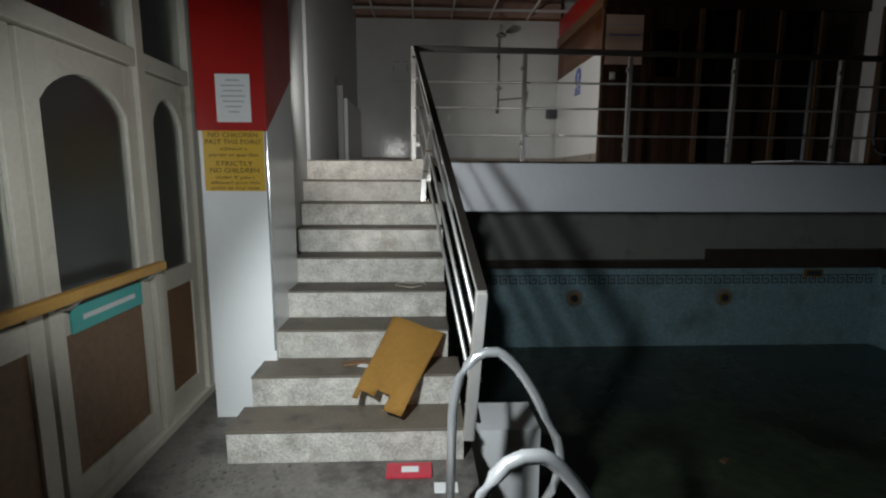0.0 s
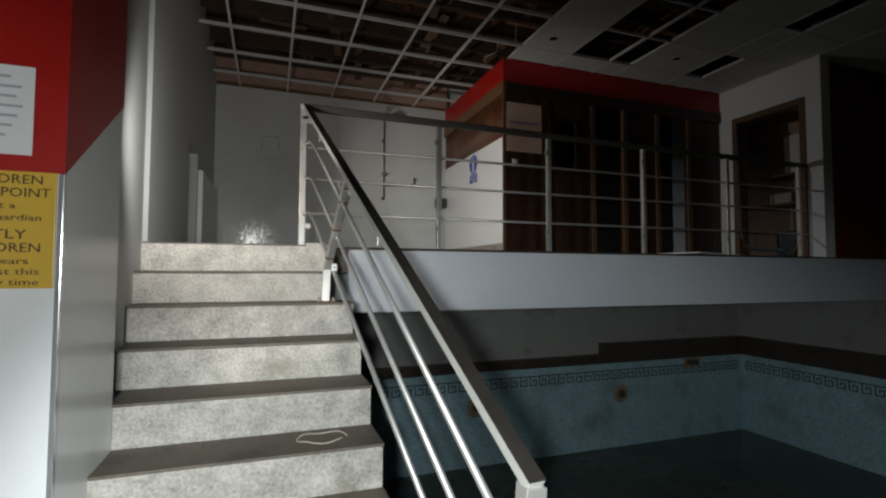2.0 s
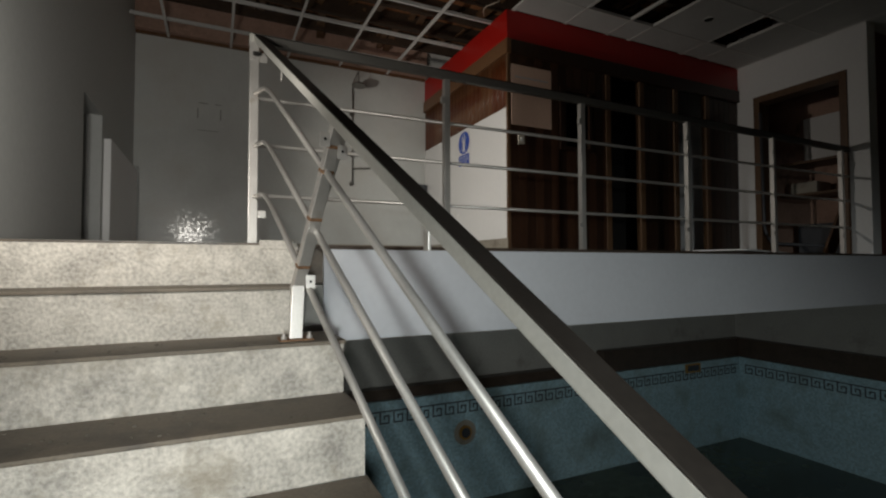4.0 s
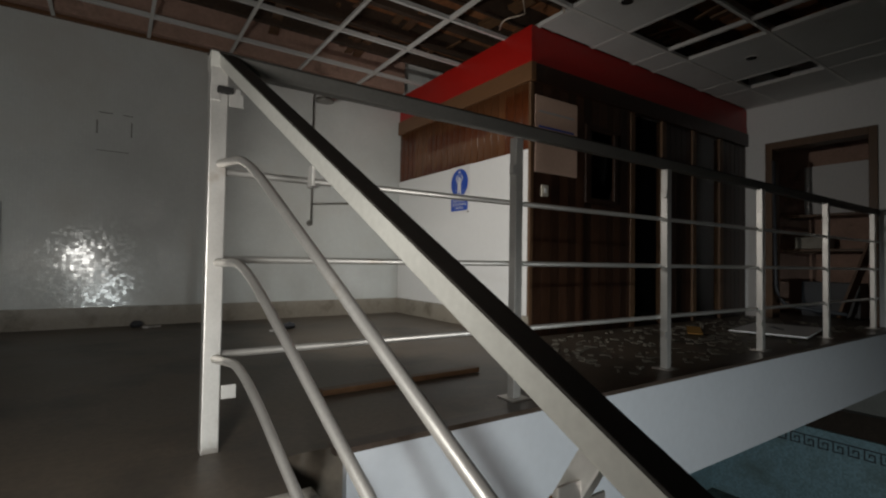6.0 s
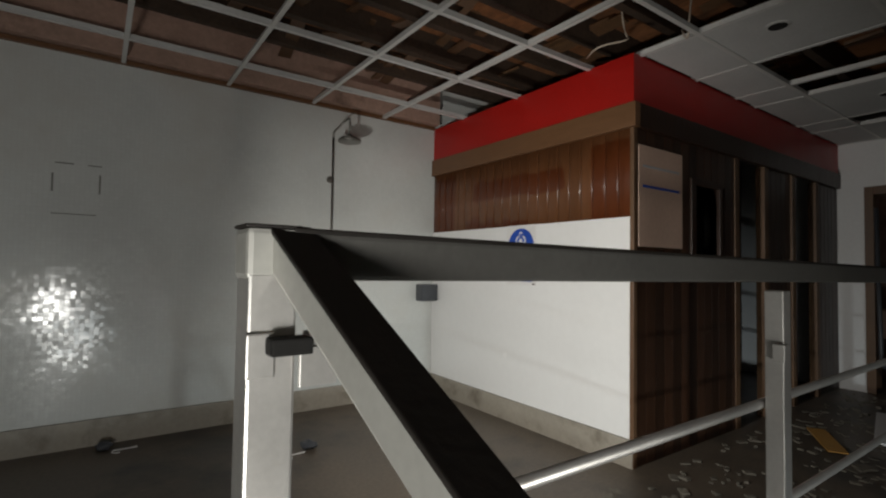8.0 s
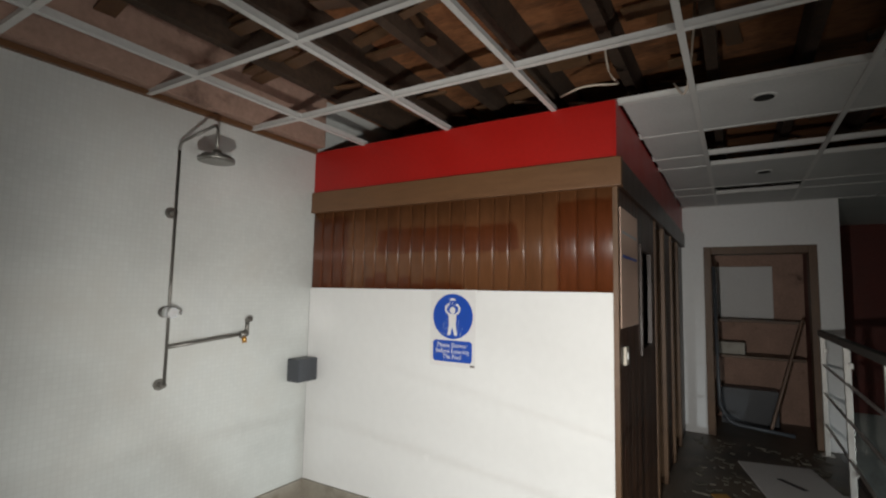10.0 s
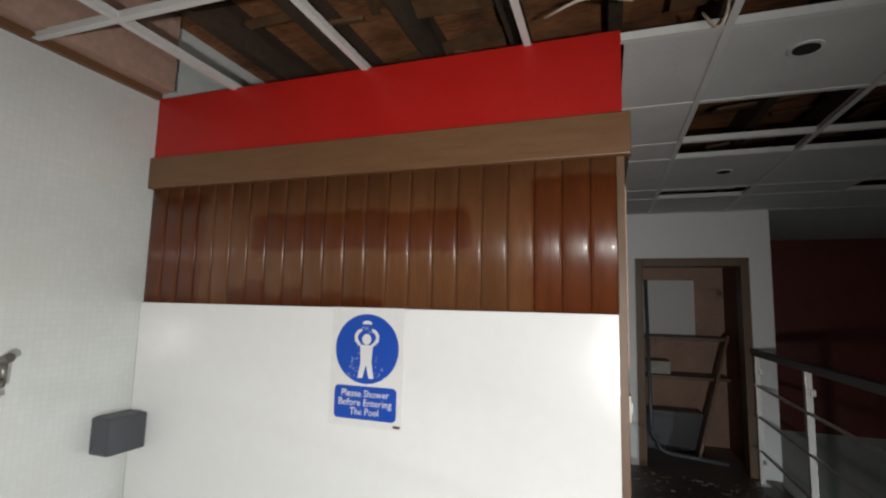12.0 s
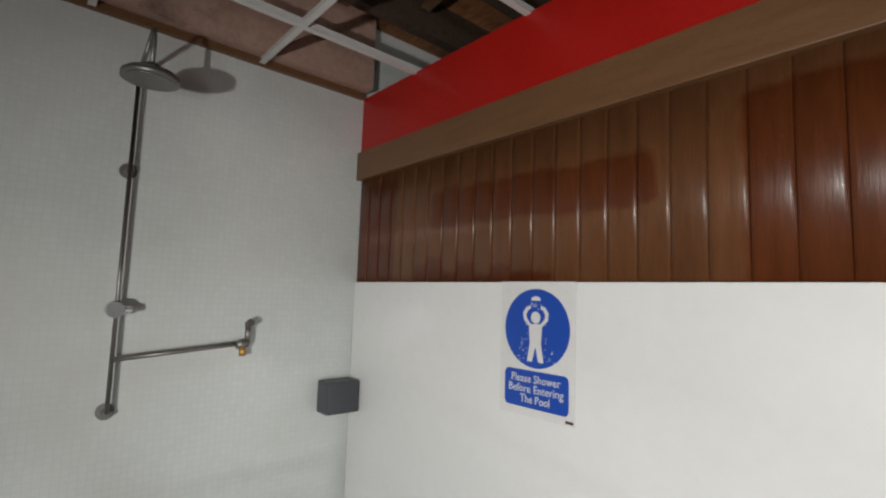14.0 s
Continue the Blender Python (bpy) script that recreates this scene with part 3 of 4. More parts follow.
for x in (2.2, 3.31, 4.44, 5.6, 6.75):
    p = post(balcony, x - 2.2, 0, 1.09)
    b = B(x - 2.2 - 0.045, x - 2.2 - 0.018, -0.03, -0.005, 0.93, 0.97, 0.002)
    part("rail_clip", b, M_STEEL, p)
    part("rail_clip", B(x - 2.2 - 0.05, x - 2.2 - 0.018, -0.026, -0.02, 0.17, 0.205, 0.002), M_STEEL, p)
b = bmesh.new()
bar(b, (P1.x - 2.2 + 0.02, 0.042, 1.142), (EX - 2.2, 0, 1.1), 0.04, 0.05, 0.005)
tr = part("top_rail", b, M_RAILDARK, balcony, "dark grey steel top rail")
b = bmesh.new()
bar(b, (P1.x - 2.2 + 0.02, 0.042, 1.169), (EX - 2.2, 0, 1.127), 0.042, 0.006, 0.002)
part("rail_cap", b, M_CAP, tr, "dark brown cap along the rail")
for h in (0.28, 0.56, 0.82):
    b = bmesh.new()
    tube(b, [(P1.x - 2.2, 0.045, h), (EX - 2.2, 0, h)], 0.011)
    part("mid_rail", b, M_STEEL, balcony)
stair_rail = thing("stair_railing", (1.2, 2.0, LAND), "steel stair railing with wide sloping handrail and three rods", "railing")
O = Vector((1.2, 2.0, LAND))
A0 = Vector((1.066, 3.235, 2.756)) - O
A1 = Vector((1.412, 0.2, 0.905)) - O
b = B(P1.x - O.x - 0.024, P1.x - O.x + 0.024, P1.y - O.y - 0.024, P1.y - O.y + 0.024, 0, 1.125, 0.003)
newel = part("newel_post", b, M_STEEL, stair_rail, "bright steel newel post")
for z in (0.175, 1.03):
    b = B(P1.x - O.x + 0.025, P1.x - O.x + 0.065, P1.y - O.y - 0.035, P1.y - O.y - 0.03, z - 0.02, z + 0.02, 0.001)
    part("bracket", b, M_STEEL, newel)
b = B(P1.x - O.x - 0.008, P1.x - O.x + 0.034, P1.y - O.y - 0.05, P1.y - O.y - 0.024, 1.045, 1.062, 0.003)
part("angle_bracket", b, M_DARK, newel, "black angle bracket under the handrail")
for sx in (-0.012, 0.044):
    part("bracket_plate", B(P1.x - O.x + sx - 0.014, P1.x - O.x + sx + 0.014, P1.y - O.y - 0.03, P1.y - O.y - 0.0245, 1.022, 1.066, 0.002), M_STEEL, newel)
b = bmesh.new()
bar(b, A0, A1, 0.046, 0.035, 0.004)
hr = part("handrail", b, M_RAIL, stair_rail, "flat grey steel handrail")
b = bmesh.new()
UP = Vector((0, -0.01, 0.0165))
bar(b, A0 + UP, A1 + UP, 0.048, 0.005, 0.002)
part("rail_cap", b, M_CAP, hr, "dark brown cap along the handrail")
for u in (0.208, 0.63):
    c = A0.lerp(A1, u) - Vector((0.018, 0, 0.03))
    b = bmesh.new()
    box(b, c.x - 0.003, c.x + 0.003, c.y - 0.013, c.y + 0.013, c.z - 0.035, c.z + 0.005, 0.001)
    part("loose_bracket", b, M_STEEL, hr, "bare steel bracket plate")
for k, h in enumerate((0.306, 0.595, 0.875)):
    b = bmesh.new()
    p0 = Vector((P1.x - O.x, P1.y - O.y, A0.z - h - 0.01))
    p1 = p0 + Vector((0.0, -0.15, 0.0))
    p1.x += 0.055
    q = A1 + Vector((0, 0.03, -h * 0.76))
    down = p1.lerp(q, 0.06)
    tube(b, [p0, p0.lerp(p1, 0.6)] + arc(p0.lerp(p1, 0.7), p1, down) + [q], 0.0122)
    part("rod", b, M_STEEL, stair_rail, "round steel rod")
M0, M1, M2 = Vector((1.14, 2.27, 1.222)) - O, Vector((1.15, 2.29, 1.42)) - O, Vector((1.238, 2.0, 1.985)) - O
b = bmesh.new()
bar(b, M0, M1, 0.046, 0.04, 0.003)
mid = part("mid_post_foot", b, M_STEEL, stair_rail, "upright steel foot of the leaning post")
part("foot_plate", B(M0.x - 0.06, M0.x + 0.06, M0.y - 0.05, M0.y + 0.05, M0.z - 0.001, M0.z + 0.006, 0.002), M_RUST, mid, "rusty foot plate")
for sx in (-0.045, 0.045):
    b = bmesh.new()
    tube(b, [(M0.x + sx, M0.y - 0.035, M0.z + 0.004), (M0.x + sx, M0.y - 0.035, M0.z + 0.03)], 0.006, 8)
    tube(b, [(M0.x + sx, M0.y - 0.035, M0.z + 0.006), (M0.x + sx, M0.y - 0.035, M0.z + 0.016)], 0.011, 6)
    part("bolt", b, M_STEEL, mid)
b = bmesh.new()
bar(b, M1 - (M2 - M1) * 0.03, M2, 0.046, 0.028, 0.003)
mid = part("mid_post", b, M_STEEL, stair_rail, "loose leaning steel post with rust at the welds")
b = bmesh.new()
bar(b, M1 + Vector((0.012, 0.03, 0.06)), M2 + Vector((0.012, 0.03, -0.05)), 0.036, 0.022, 0.003)
part("mid_post_back", b, M_STEEL, mid, "second flat bar behind the leaning post")
b = bmesh.new()
bar(b, (1.36 - O.x, 0.22 - O.y, 0.16 - LAND), A1 + Vector((0, 0.02, 0)), 0.055, 0.055, 0.004)
part("lower_newel", b, M_STEEL, stair_rail)

# ---- sauna cabin ----
cabin = thing("sauna_cabin", (KX, KY, LAND), "timber sauna cabin with white panel, brown planks and red top band", "cabin")
W = BACK - KY
L = EX - KX
# Cabin interior darkness is put into the black of these walls.
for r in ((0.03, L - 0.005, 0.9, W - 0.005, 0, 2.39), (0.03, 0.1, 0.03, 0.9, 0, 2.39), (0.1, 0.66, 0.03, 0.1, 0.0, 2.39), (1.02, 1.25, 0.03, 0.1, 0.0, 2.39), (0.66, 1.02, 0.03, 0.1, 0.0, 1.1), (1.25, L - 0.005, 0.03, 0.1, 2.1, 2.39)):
    part("inner_wall", B(*r), M_DARK, cabin, "inner wall coloured black for the unlit interior")
part("white_panel", B(0.0, 0.03, 0.02, W - 0.003, 0.16, 1.443, 0.002), M_PANEL, cabin, "glossy white wall panel")
part("skirting", B(-0.012, 0.028, 0.0, W - 0.003, 0.0, 0.158, 0.002), M_SKIRT, cabin, "beige tiled skirting")
n = 22
rnd = random.Random(9)
for i in range(n):
    w = (W - 0.02) / n
    y0 = 0.012 + w * i
    lean = rnd.uniform(-0.0018, 0.0018)
    b = bmesh.new()
    prof = [(0.03, 0.0003), (0.011, 0.0003)] + [(0.0045 + 0.0025 * abs(u * 2 - 1) ** 3 + lean * (u - 0.5), 0.0012 + (w - 0.0024) * u) for u in [k / 8 for k in range(9)]] + [(0.011, w - 0.0003), (0.03, w - 0.0003)]
    lo = [b.verts.new((x, y0 + v, 1.445)) for x, v in prof]
    hi = [b.verts.new((x, y0 + v, 1.98)) for x, v in prof]
    for k in range(len(prof)):
        f = b.faces.new((lo[k], lo[(k + 1) % len(prof)], hi[(k + 1) % len(prof)], hi[k]))
        f.smooth = 1 < k < 10
    b.faces.new(lo)
    b.faces.new(hi)
    part("plank", b, M_WOOD, cabin)
part("trim_board", B(-0.022, 0.03, -0.025, W + 0.0 - 0.003, 1.965, 2.11, 0.004), M_WOODTRIM, cabin, "brown trim board")
part("red_band_side", B(0.0, 0.028, 0.0, W - 0.003, 2.112, 2.405), M_RED, cabin, "red painted band")
part("red_band_front", B(0.03, L - 0.004, 0.0, 0.028, 2.112, 2.405), M_RED, cabin, "red painted band")
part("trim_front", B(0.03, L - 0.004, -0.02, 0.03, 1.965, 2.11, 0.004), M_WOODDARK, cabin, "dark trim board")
part("corner_post", B(-0.004, 0.03, -0.004, 0.022, 0.0, 1.964, 0.003), M_DOORWOOD, cabin)
# Front planks use the wood colour that carries the front's shade.
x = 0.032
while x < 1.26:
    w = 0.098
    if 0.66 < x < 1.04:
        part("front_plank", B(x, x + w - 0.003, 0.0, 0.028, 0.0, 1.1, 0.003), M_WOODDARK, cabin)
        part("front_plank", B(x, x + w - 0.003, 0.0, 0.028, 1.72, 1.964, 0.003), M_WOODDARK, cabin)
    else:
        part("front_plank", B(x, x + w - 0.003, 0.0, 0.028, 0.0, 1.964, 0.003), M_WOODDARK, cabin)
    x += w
win = part("window_frame", boxes((0.63, 0.67, -0.012, 0.03, 1.08, 1.74), (1.01, 1.05, -0.012, 0.03, 1.08, 1.74), (0.67, 1.01, -0.012, 0.03, 1.08, 1.12), (0.67, 1.01, -0.012, 0.03, 1.7, 1.74), bevel=0.003), M_WOODDARK, cabin, "dark frame of the broken window")
b = bmesh.new()
cx, cz = 0.84, 1.42
rnd = random.Random(4)
ring = [(cx + 0.11 * math.cos(a) * (0.6 + 0.8 * rnd.random()), cz + 0.17 * math.sin(a) * (0.6 + 0.8 * rnd.random())) for a in [i * math.pi / 8 for i in range(16)]]
edge = []
for i in range(16):
    a = i * math.pi / 8
    k = min(0.17 / max(1e-3, abs(math.cos(a))), 0.29 / max(1e-3, abs(math.sin(a))))
    edge.append((cx + k * math.cos(a), cz + k * math.sin(a)))
for i in range(16):
    j = (i + 1) % 16
    f = [b.verts.new((px, 0.012, pz)) for px, pz in (edge[i], edge[j], ring[j], ring[i])]
    b.faces.new(f)
bmesh.ops.solidify(b, geom=b.faces[:], thickness=0.004)
g = part("broken_pane", b, M_SHARD, win, "shattered window glass with a hole")
for x in (1.25, 1.75, 2.3, 2.85):
    part("door_post", B(x, x + 0.07, -0.006, 0.06, 0.0, 1.964, 0.004), M_DOORWOOD, cabin, "brown timber door post")
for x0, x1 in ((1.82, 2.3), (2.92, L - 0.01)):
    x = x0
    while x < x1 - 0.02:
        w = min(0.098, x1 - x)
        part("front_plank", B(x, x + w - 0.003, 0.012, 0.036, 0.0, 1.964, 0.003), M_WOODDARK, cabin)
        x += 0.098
nb = thing("pinned_notice", (KX + 0.28, KY - 0.004, LAND + 1.57), "pinkish paper notice pinned to dark planks", "notice")
part("sheet", B(-0.24, 0.24, -0.004, 0.0, -0.3, 0.3, 0.001), M_NOTICE, nb)
part("blue_line", B(-0.2, 0.2, -0.0055, -0.0045, 0.05, 0.064), M_BLUE, nb)
part("blue_line", B(-0.2, 0.2, -0.0055, -0.0045, 0.17, 0.184), M_INKGREY, nb)
sw = thing("light_switch", (KX + 0.15, KY - 0.002, LAND + 1.13), "cream plastic light switch on the cabin front", "switch")
part("plate", B(-0.035, 0.035, -0.012, 0.002, -0.045, 0.045, 0.004), M_CREAM, sw)
part("rocker", B(-0.012, 0.012, -0.017, -0.011, -0.018, 0.018, 0.002), M_WHITE, sw)

# shower sign
ss = thing("shower_sign", (KX - 0.002, 5.272, 2.81), "blue and white shower instruction sign on the white panel", "sign")
ss.scale = (1, 1.11, 1.09)
part("backing", B(-0.002, 0.001, -0.135, 0.135, -0.185, 0.215), M_PAPER, ss)


def disc(bm, y, z, ry, rz, x0, x1, seg=40):
    sheet(bm, [(x0, y + ry * math.cos(i * 2 * math.pi / seg), z + rz * math.sin(i * 2 * math.pi / seg)) for i in range(seg)], x1 - x0, (1, 0, 0))


b = bmesh.new()
disc(b, 0, 0.075, 0.118, 0.118, -0.0035, -0.0022)
part("blue_disc", b, M_BLUE, ss)
b = bmesh.new()
pts = []
for cy, cz, a0 in ((0.099, -0.067, 0), (-0.099, -0.067, 90), (-0.099, -0.145, 180), (0.099, -0.145, 270)):
    pts += [(-0.0035, cy + 0.016 * math.cos(radians(a0 + k * 22.5)), cz + 0.016 * math.sin(radians(a0 + k * 22.5))) for k in range(5)]
sheet(b, pts, 0.0013, (1, 0, 0))
part("blue_plate", b, M_BLUE, ss, "blue plate with rounded corners")


def glyph(*pts):
    sheet(b, [(-0.005, y, z) for y, z in pts], 0.0013, (1, 0, 0))


b = bmesh.new()
disc(b, 0, 0.107, 0.017, 0.018, -0.005, -0.0037, 20)
glyph((-0.024, 0.088), (0.024, 0.088), (0.02, 0.03), (0.03, -0.024), (0.012, -0.024), (0.0, 0.022), (-0.012, -0.024), (-0.03, -0.024), (-0.02, 0.03))
for k in (-1, 1):
    glyph((k * 0.018, 0.088), (k * 0.026, 0.083), (k * 0.044, 0.1), (k * 0.046, 0.122), (k * 0.034, 0.138), (k * 0.02, 0.143), (k * 0.018, 0.134), (k * 0.028, 0.128), (k * 0.035, 0.116), (k * 0.033, 0.105))
part("white_symbol", b, M_PAPER, ss)
b = bmesh.new()
glyph(*[(0.018 * math.cos(math.pi * k / 10), 0.158 + 0.013 * math.sin(math.pi * k / 10)) for k in range(11)])
part("spray_head_symbol", b, M_PAPER, ss)
rnd = random.Random(5)
b = bmesh.new()
for k in range(110):
    z = rnd.uniform(-0.02, 0.15)
    y = rnd.uniform(-1, 1) * (0.016 + 0.34 * (0.155 - z))
    if abs(y) < 0.03 and z < 0.128 or abs(y) > 0.085:
        continue
    disc(b, y, z, 0.0016, 0.0016, -0.0046, -0.0036, 6)
tagged(part("spray_dots", b, M_PAPER, ss), "white dots of spray", kind="stuff")
for k, (text, w) in enumerate((("Please Shower", 0.176), ("Before Entering", 0.196), ("The Pool", 0.106))):
    words("lettering", text, 0.034, M_PAPER, pose(-0.0045, 0, -0.076 - 0.03 * k, 90, 0, -90), ss, w)
b = B(-0.0035, -0.0022, -0.13, -0.105, -0.179, -0.171)
part("maker_mark", b, M_INK, ss, "small dark mark in the corner")

# ---- shower on the back wall ----
sh = thing("wall_shower", (2.41, BACK, LAND), "tarnished chrome wall shower with riser pipe and round head", "shower")
yy = -0.05
b = bmesh.new()
tube(b, [(0, yy, 0.93), (0, yy, 2.15)] + arc((0, yy, 2.15), (0, yy, 2.19), (-0.002, yy - 0.035, 2.2)) + [(-0.012, yy - 0.3, 2.23)] + arc((-0.012, yy - 0.3, 2.23), (-0.014, yy - 0.345, 2.235), (-0.014, yy - 0.345, 2.19)) + [(-0.014, yy - 0.345, 2.08)], 0.0078)
pipe = part("riser_pipe", b, M_PIPE, sh)
for z in (0.93, 1.82, 1.30):
    b = bmesh.new()
    tube(b, [(0, 0, z), (0, yy, z)], 0.014)
    tube(b, [(0, -0.001, z), (0, -0.008, z)], 0.03)
    part("pipe_clip", b, M_PIPE, pipe)
b = bmesh.new()
for r, z0, z1 in ((0.074, 2.042, 2.0445), (0.084, 2.045, 2.062), (0.07, 2.065, 2.074), (0.022, 2.074, 2.1)):
    tube(b, [(-0.014, yy - 0.345, z0), (-0.014, yy - 0.345, z1)], r, 32)
part("shower_head", b, M_PIPE, sh, "flat round shower head")
b = bmesh.new()
tube(b, [(-0.01, yy, 1.30), (-0.01, yy - 0.06, 1.30)], 0.028, 20)
tube(b, [(-0.035, yy - 0.03, 1.3), (0.045, yy - 0.03, 1.3)], 0.014)
part("mixer_valve", b, M_CHROME, sh, "chrome mixer knob")
b = bmesh.new()
tube(b, [(0, yy, 1.12), (0.44, yy, 1.16)], 0.009)
arm = part("side_pipe", b, M_PIPE, sh)
b = bmesh.new()
tube(b, [(0.43, yy, 1.155), (0.475, yy, 1.165)], 0.019)
tube(b, [(0.475, yy, 1.16), (0.475, yy, 1.24)], 0.012)
tube(b, [(0.475, yy, 1.24), (0.475, yy - 0.03, 1.25)], 0.016)
part("tap", b, M_PIPE, arm)
b = bmesh.new()
tube(b, [(0.455, yy, 1.15), (0.455, yy - 0.01, 1.11)], 0.014)
part("tap_outlet", b, M_BRASS, arm, "brass outlet")
db = thing("soap_tray", (3.345, BACK, 2.497), "dark grey plastic box fixed in the tiled corner", "wall box")
part("box_body", B(-0.1, 0.07, -0.11, -0.001, -0.075, 0.075, 0.012), M_DRAIN, db)
mk = thing("dispenser_marks", (0.785, BACK - 0.001, 3.17), "grey adhesive marks of a removed wall box", "wall marks")
for r in ((-0.11, -0.02, 0.15, 0.158), (0.05, 0.12, 0.15, 0.157), (-0.125, -0.115, -0.02, 0.09), (0.108, 0.118, -0.02, 0.1), (-0.12, 0.1, -0.156, -0.15)):
    part("mark", B(r[0], r[1], -0.002, 0.0, r[2], r[3]), M_GRIME, mk)
cb = thing("low_cupboard", (0.06, 5.65, LAND), "low white boxed cupboard against the side wall", "cupboard")
part("front", B(0.0, 0.05, -0.7, 0.7, 0.0, 0.9, 0.006), M_WHITE, cb)
part("side_edge", B(0.0, 0.06, 0.702, 0.73, 0.0, 0.95, 0.004), M_GREYWALL, cb)

# ---- end doorway and store ----
df = thing("door_frame", (EX, 3.67, LAND), "brown timber door frame in the white end wall", "door frame")
part("jamb", B(-0.02, 0.17, -0.49, -0.42, 0, 1.96, 0.004), M_DOORWOOD, df)
part("jamb", B(-0.02, 0.17, 0.42, 0.49, 0, 1.96, 0.004), M_DOORWOOD, df)
part("head", B(-0.02, 0.17, -0.42, 0.42, 1.88, 1.96, 0.004), M_DOORWOOD, df)
b = bmesh.new()
tube(b, [(-0.03, 0.4, 1.75)] + arc((-0.03, 0.38, 0.4), (-0.03, 0.38, 0.15), (-0.03, 0.2, 0.14)) + [(-0.03, -0.25, 0.1)], 0.018)
part("black_seal", b, M_DRAIN, df, "hanging black door seal")

st = thing("store_shelf", (EX + 0.75, 3.7, LAND), "pale board shelving with clutter in the store", "shelf")
for z in (0.75, 1.15):
    part("shelf_board", B(-0.2, 0.24, -0.45, 0.5, z, z + 0.03, 0.003), M_DOORWOOD, st)
part("back_board", B(0.2, 0.24, -0.2, 0.42, 1.19, 1.8, 0.003), M_PAPER, st, "pale upright board")
part("box", B(-0.15, 0.15, 0.1, 0.4, 0.785, 0.92, 0.006), M_SKIRT, st, "pale box")
part("box", B(-0.1, 0.15, -0.2, 0.35, 0.0, 0.4, 0.006), M_DRAIN, st, "dark box")
lb = thing("leaning_board", (EX + 0.4, 3.35, LAND), "brown board leaning in the store doorway", "board")
b = bmesh.new()
bar(b, (0, 0.25, 0.02), (0.2, -0.08, 1.2), 0.2, 0.025, 0.003)
part("board", b, M_WOODTRIM, lb)
fs = thing("fallen_panel", (5.6, 3.55, LAND), "white panel lying among debris on the walkway", "panel")
b = bmesh.new()
box(b, -0.5, 0.5, -0.28, 0.25, 0.016, 0.03, 0.003, pose(0, 0, 0, 0, 1, 12))
part("panel", b, M_WHITE, fs)
b = bmesh.new()
box(b, -0.12, 0.12, -0.02, 0.02, 0.0315, 0.034, 0, pose(0, 0, 0, 0, 1, 40))
part("stain_strip", b, M_DRAIN, fs, "dark smear")
yb = thing("yellow_scrap", (4.9, 3.9, LAND), "torn yellow board scrap on the walkway", "scrap")
b = bmesh.new()
box(b, -0.25, 0.25, -0.06, 0.05, 0.014, 0.022, 0.002, pose(0, 0, 0, 0, 0, 30))
part("scrap", b, M_ENVELOPE, yb)

# ---- pool fittings ----
for x in (3.67, 6.24):
    pl = thing("pool_light", (x, PY1, -0.555), "round rusty pool light in the blue mosaic", "pool light", "pool lights")
    b = bmesh.new()
    tube(b, [(0, -0.001, 0), (0, -0.006, 0)], 0.15, 28)
    part("rust_ring", b, M_SKIRT, pl, "rusty stained ring")
    b = bmesh.new()
    tube(b, [(0, -0.006, 0), (0, -0.03, 0)], 0.085, 24)
    part("rim", b, M_BRASS, pl)
    b = bmesh.new()
    tube(b, [(0, -0.03, 0), (0, -0.034, 0)], 0.06, 24)
    part("lens", b, M_DRAIN, pl)
sp = thing("pool_spout", (7.75, PY1, -0.14), "rust-stained skimmer opening in the pool wall", "skimmer")
part("frame", B(-0.17, 0.17, -0.02, 0.0, -0.07, 0.07, 0.006), M_BRASS, sp)
part("flap", B(-0.13, 0.13, -0.026, -0.019, -0.045, 0.045, 0.002), M_DRAIN, sp)


def ladder():
    ld = thing("pool_ladder", (1.45, -0.25, DECK), "chrome pool ladder with curved handrails over the edge", "ladder")
    for y in (-0.58, 0.2):
        b = bmesh.new()
        pts = [(-0.2, y, 0.0), (-0.19, y, 0.5)] + arc((-0.19, y, 0.55), (-0.16, y, 0.84), (0.0, y, 0.82)) + arc((0.02, y, 0.81), (0.12, y, 0.74), (0.22, y, 0.52)) + arc((0.27, y, 0.42), (0.32, y, 0.3), (0.26, y, 0.17)) + [(0.16, y, 0.0), (0.12, y, -0.9)]
        tube(b, pts, 0.021, 16)
        r = part("handrail", b, M_CHROME, ld, "polished chrome tube")
        b = bmesh.new()
        tube(b, [(-0.2, y, 0.0), (-0.2, y, 0.03)], 0.05, 20)
        part("flange", b, M_CHROME, r)
    for z in (-0.25, -0.5, -0.75):
        part("rung", B(0.08, 0.17, -0.56, 0.18, z, z + 0.03, 0.006), M_CHROME, ld)
    return ld


ladder()

# greek key band along the far pool wall, one key after another
KEY = 0.165


def key_mesh():
    b = bmesh.new()
    t, h, w = 0.017, 0.15, KEY
    for r in ((0, w, h - t, h), (0, t, 0.0, h - t), (t, w * 0.74, 0.0, t), (w * 0.74 - t, w * 0.74, t, h * 0.66), (w * 0.3, w * 0.74 - t, h * 0.66 - t, h * 0.66), (w * 0.3, w * 0.3 + t, h * 0.34, h * 0.66 - t)):
        box(b, r[0], r[1], -0.004, 0.002, r[2], r[3])
    me = bpy.data.meshes.new("key")
    b.to_mesh(me)
    b.free()
    me.materials.append(M_DRAIN)
    return me


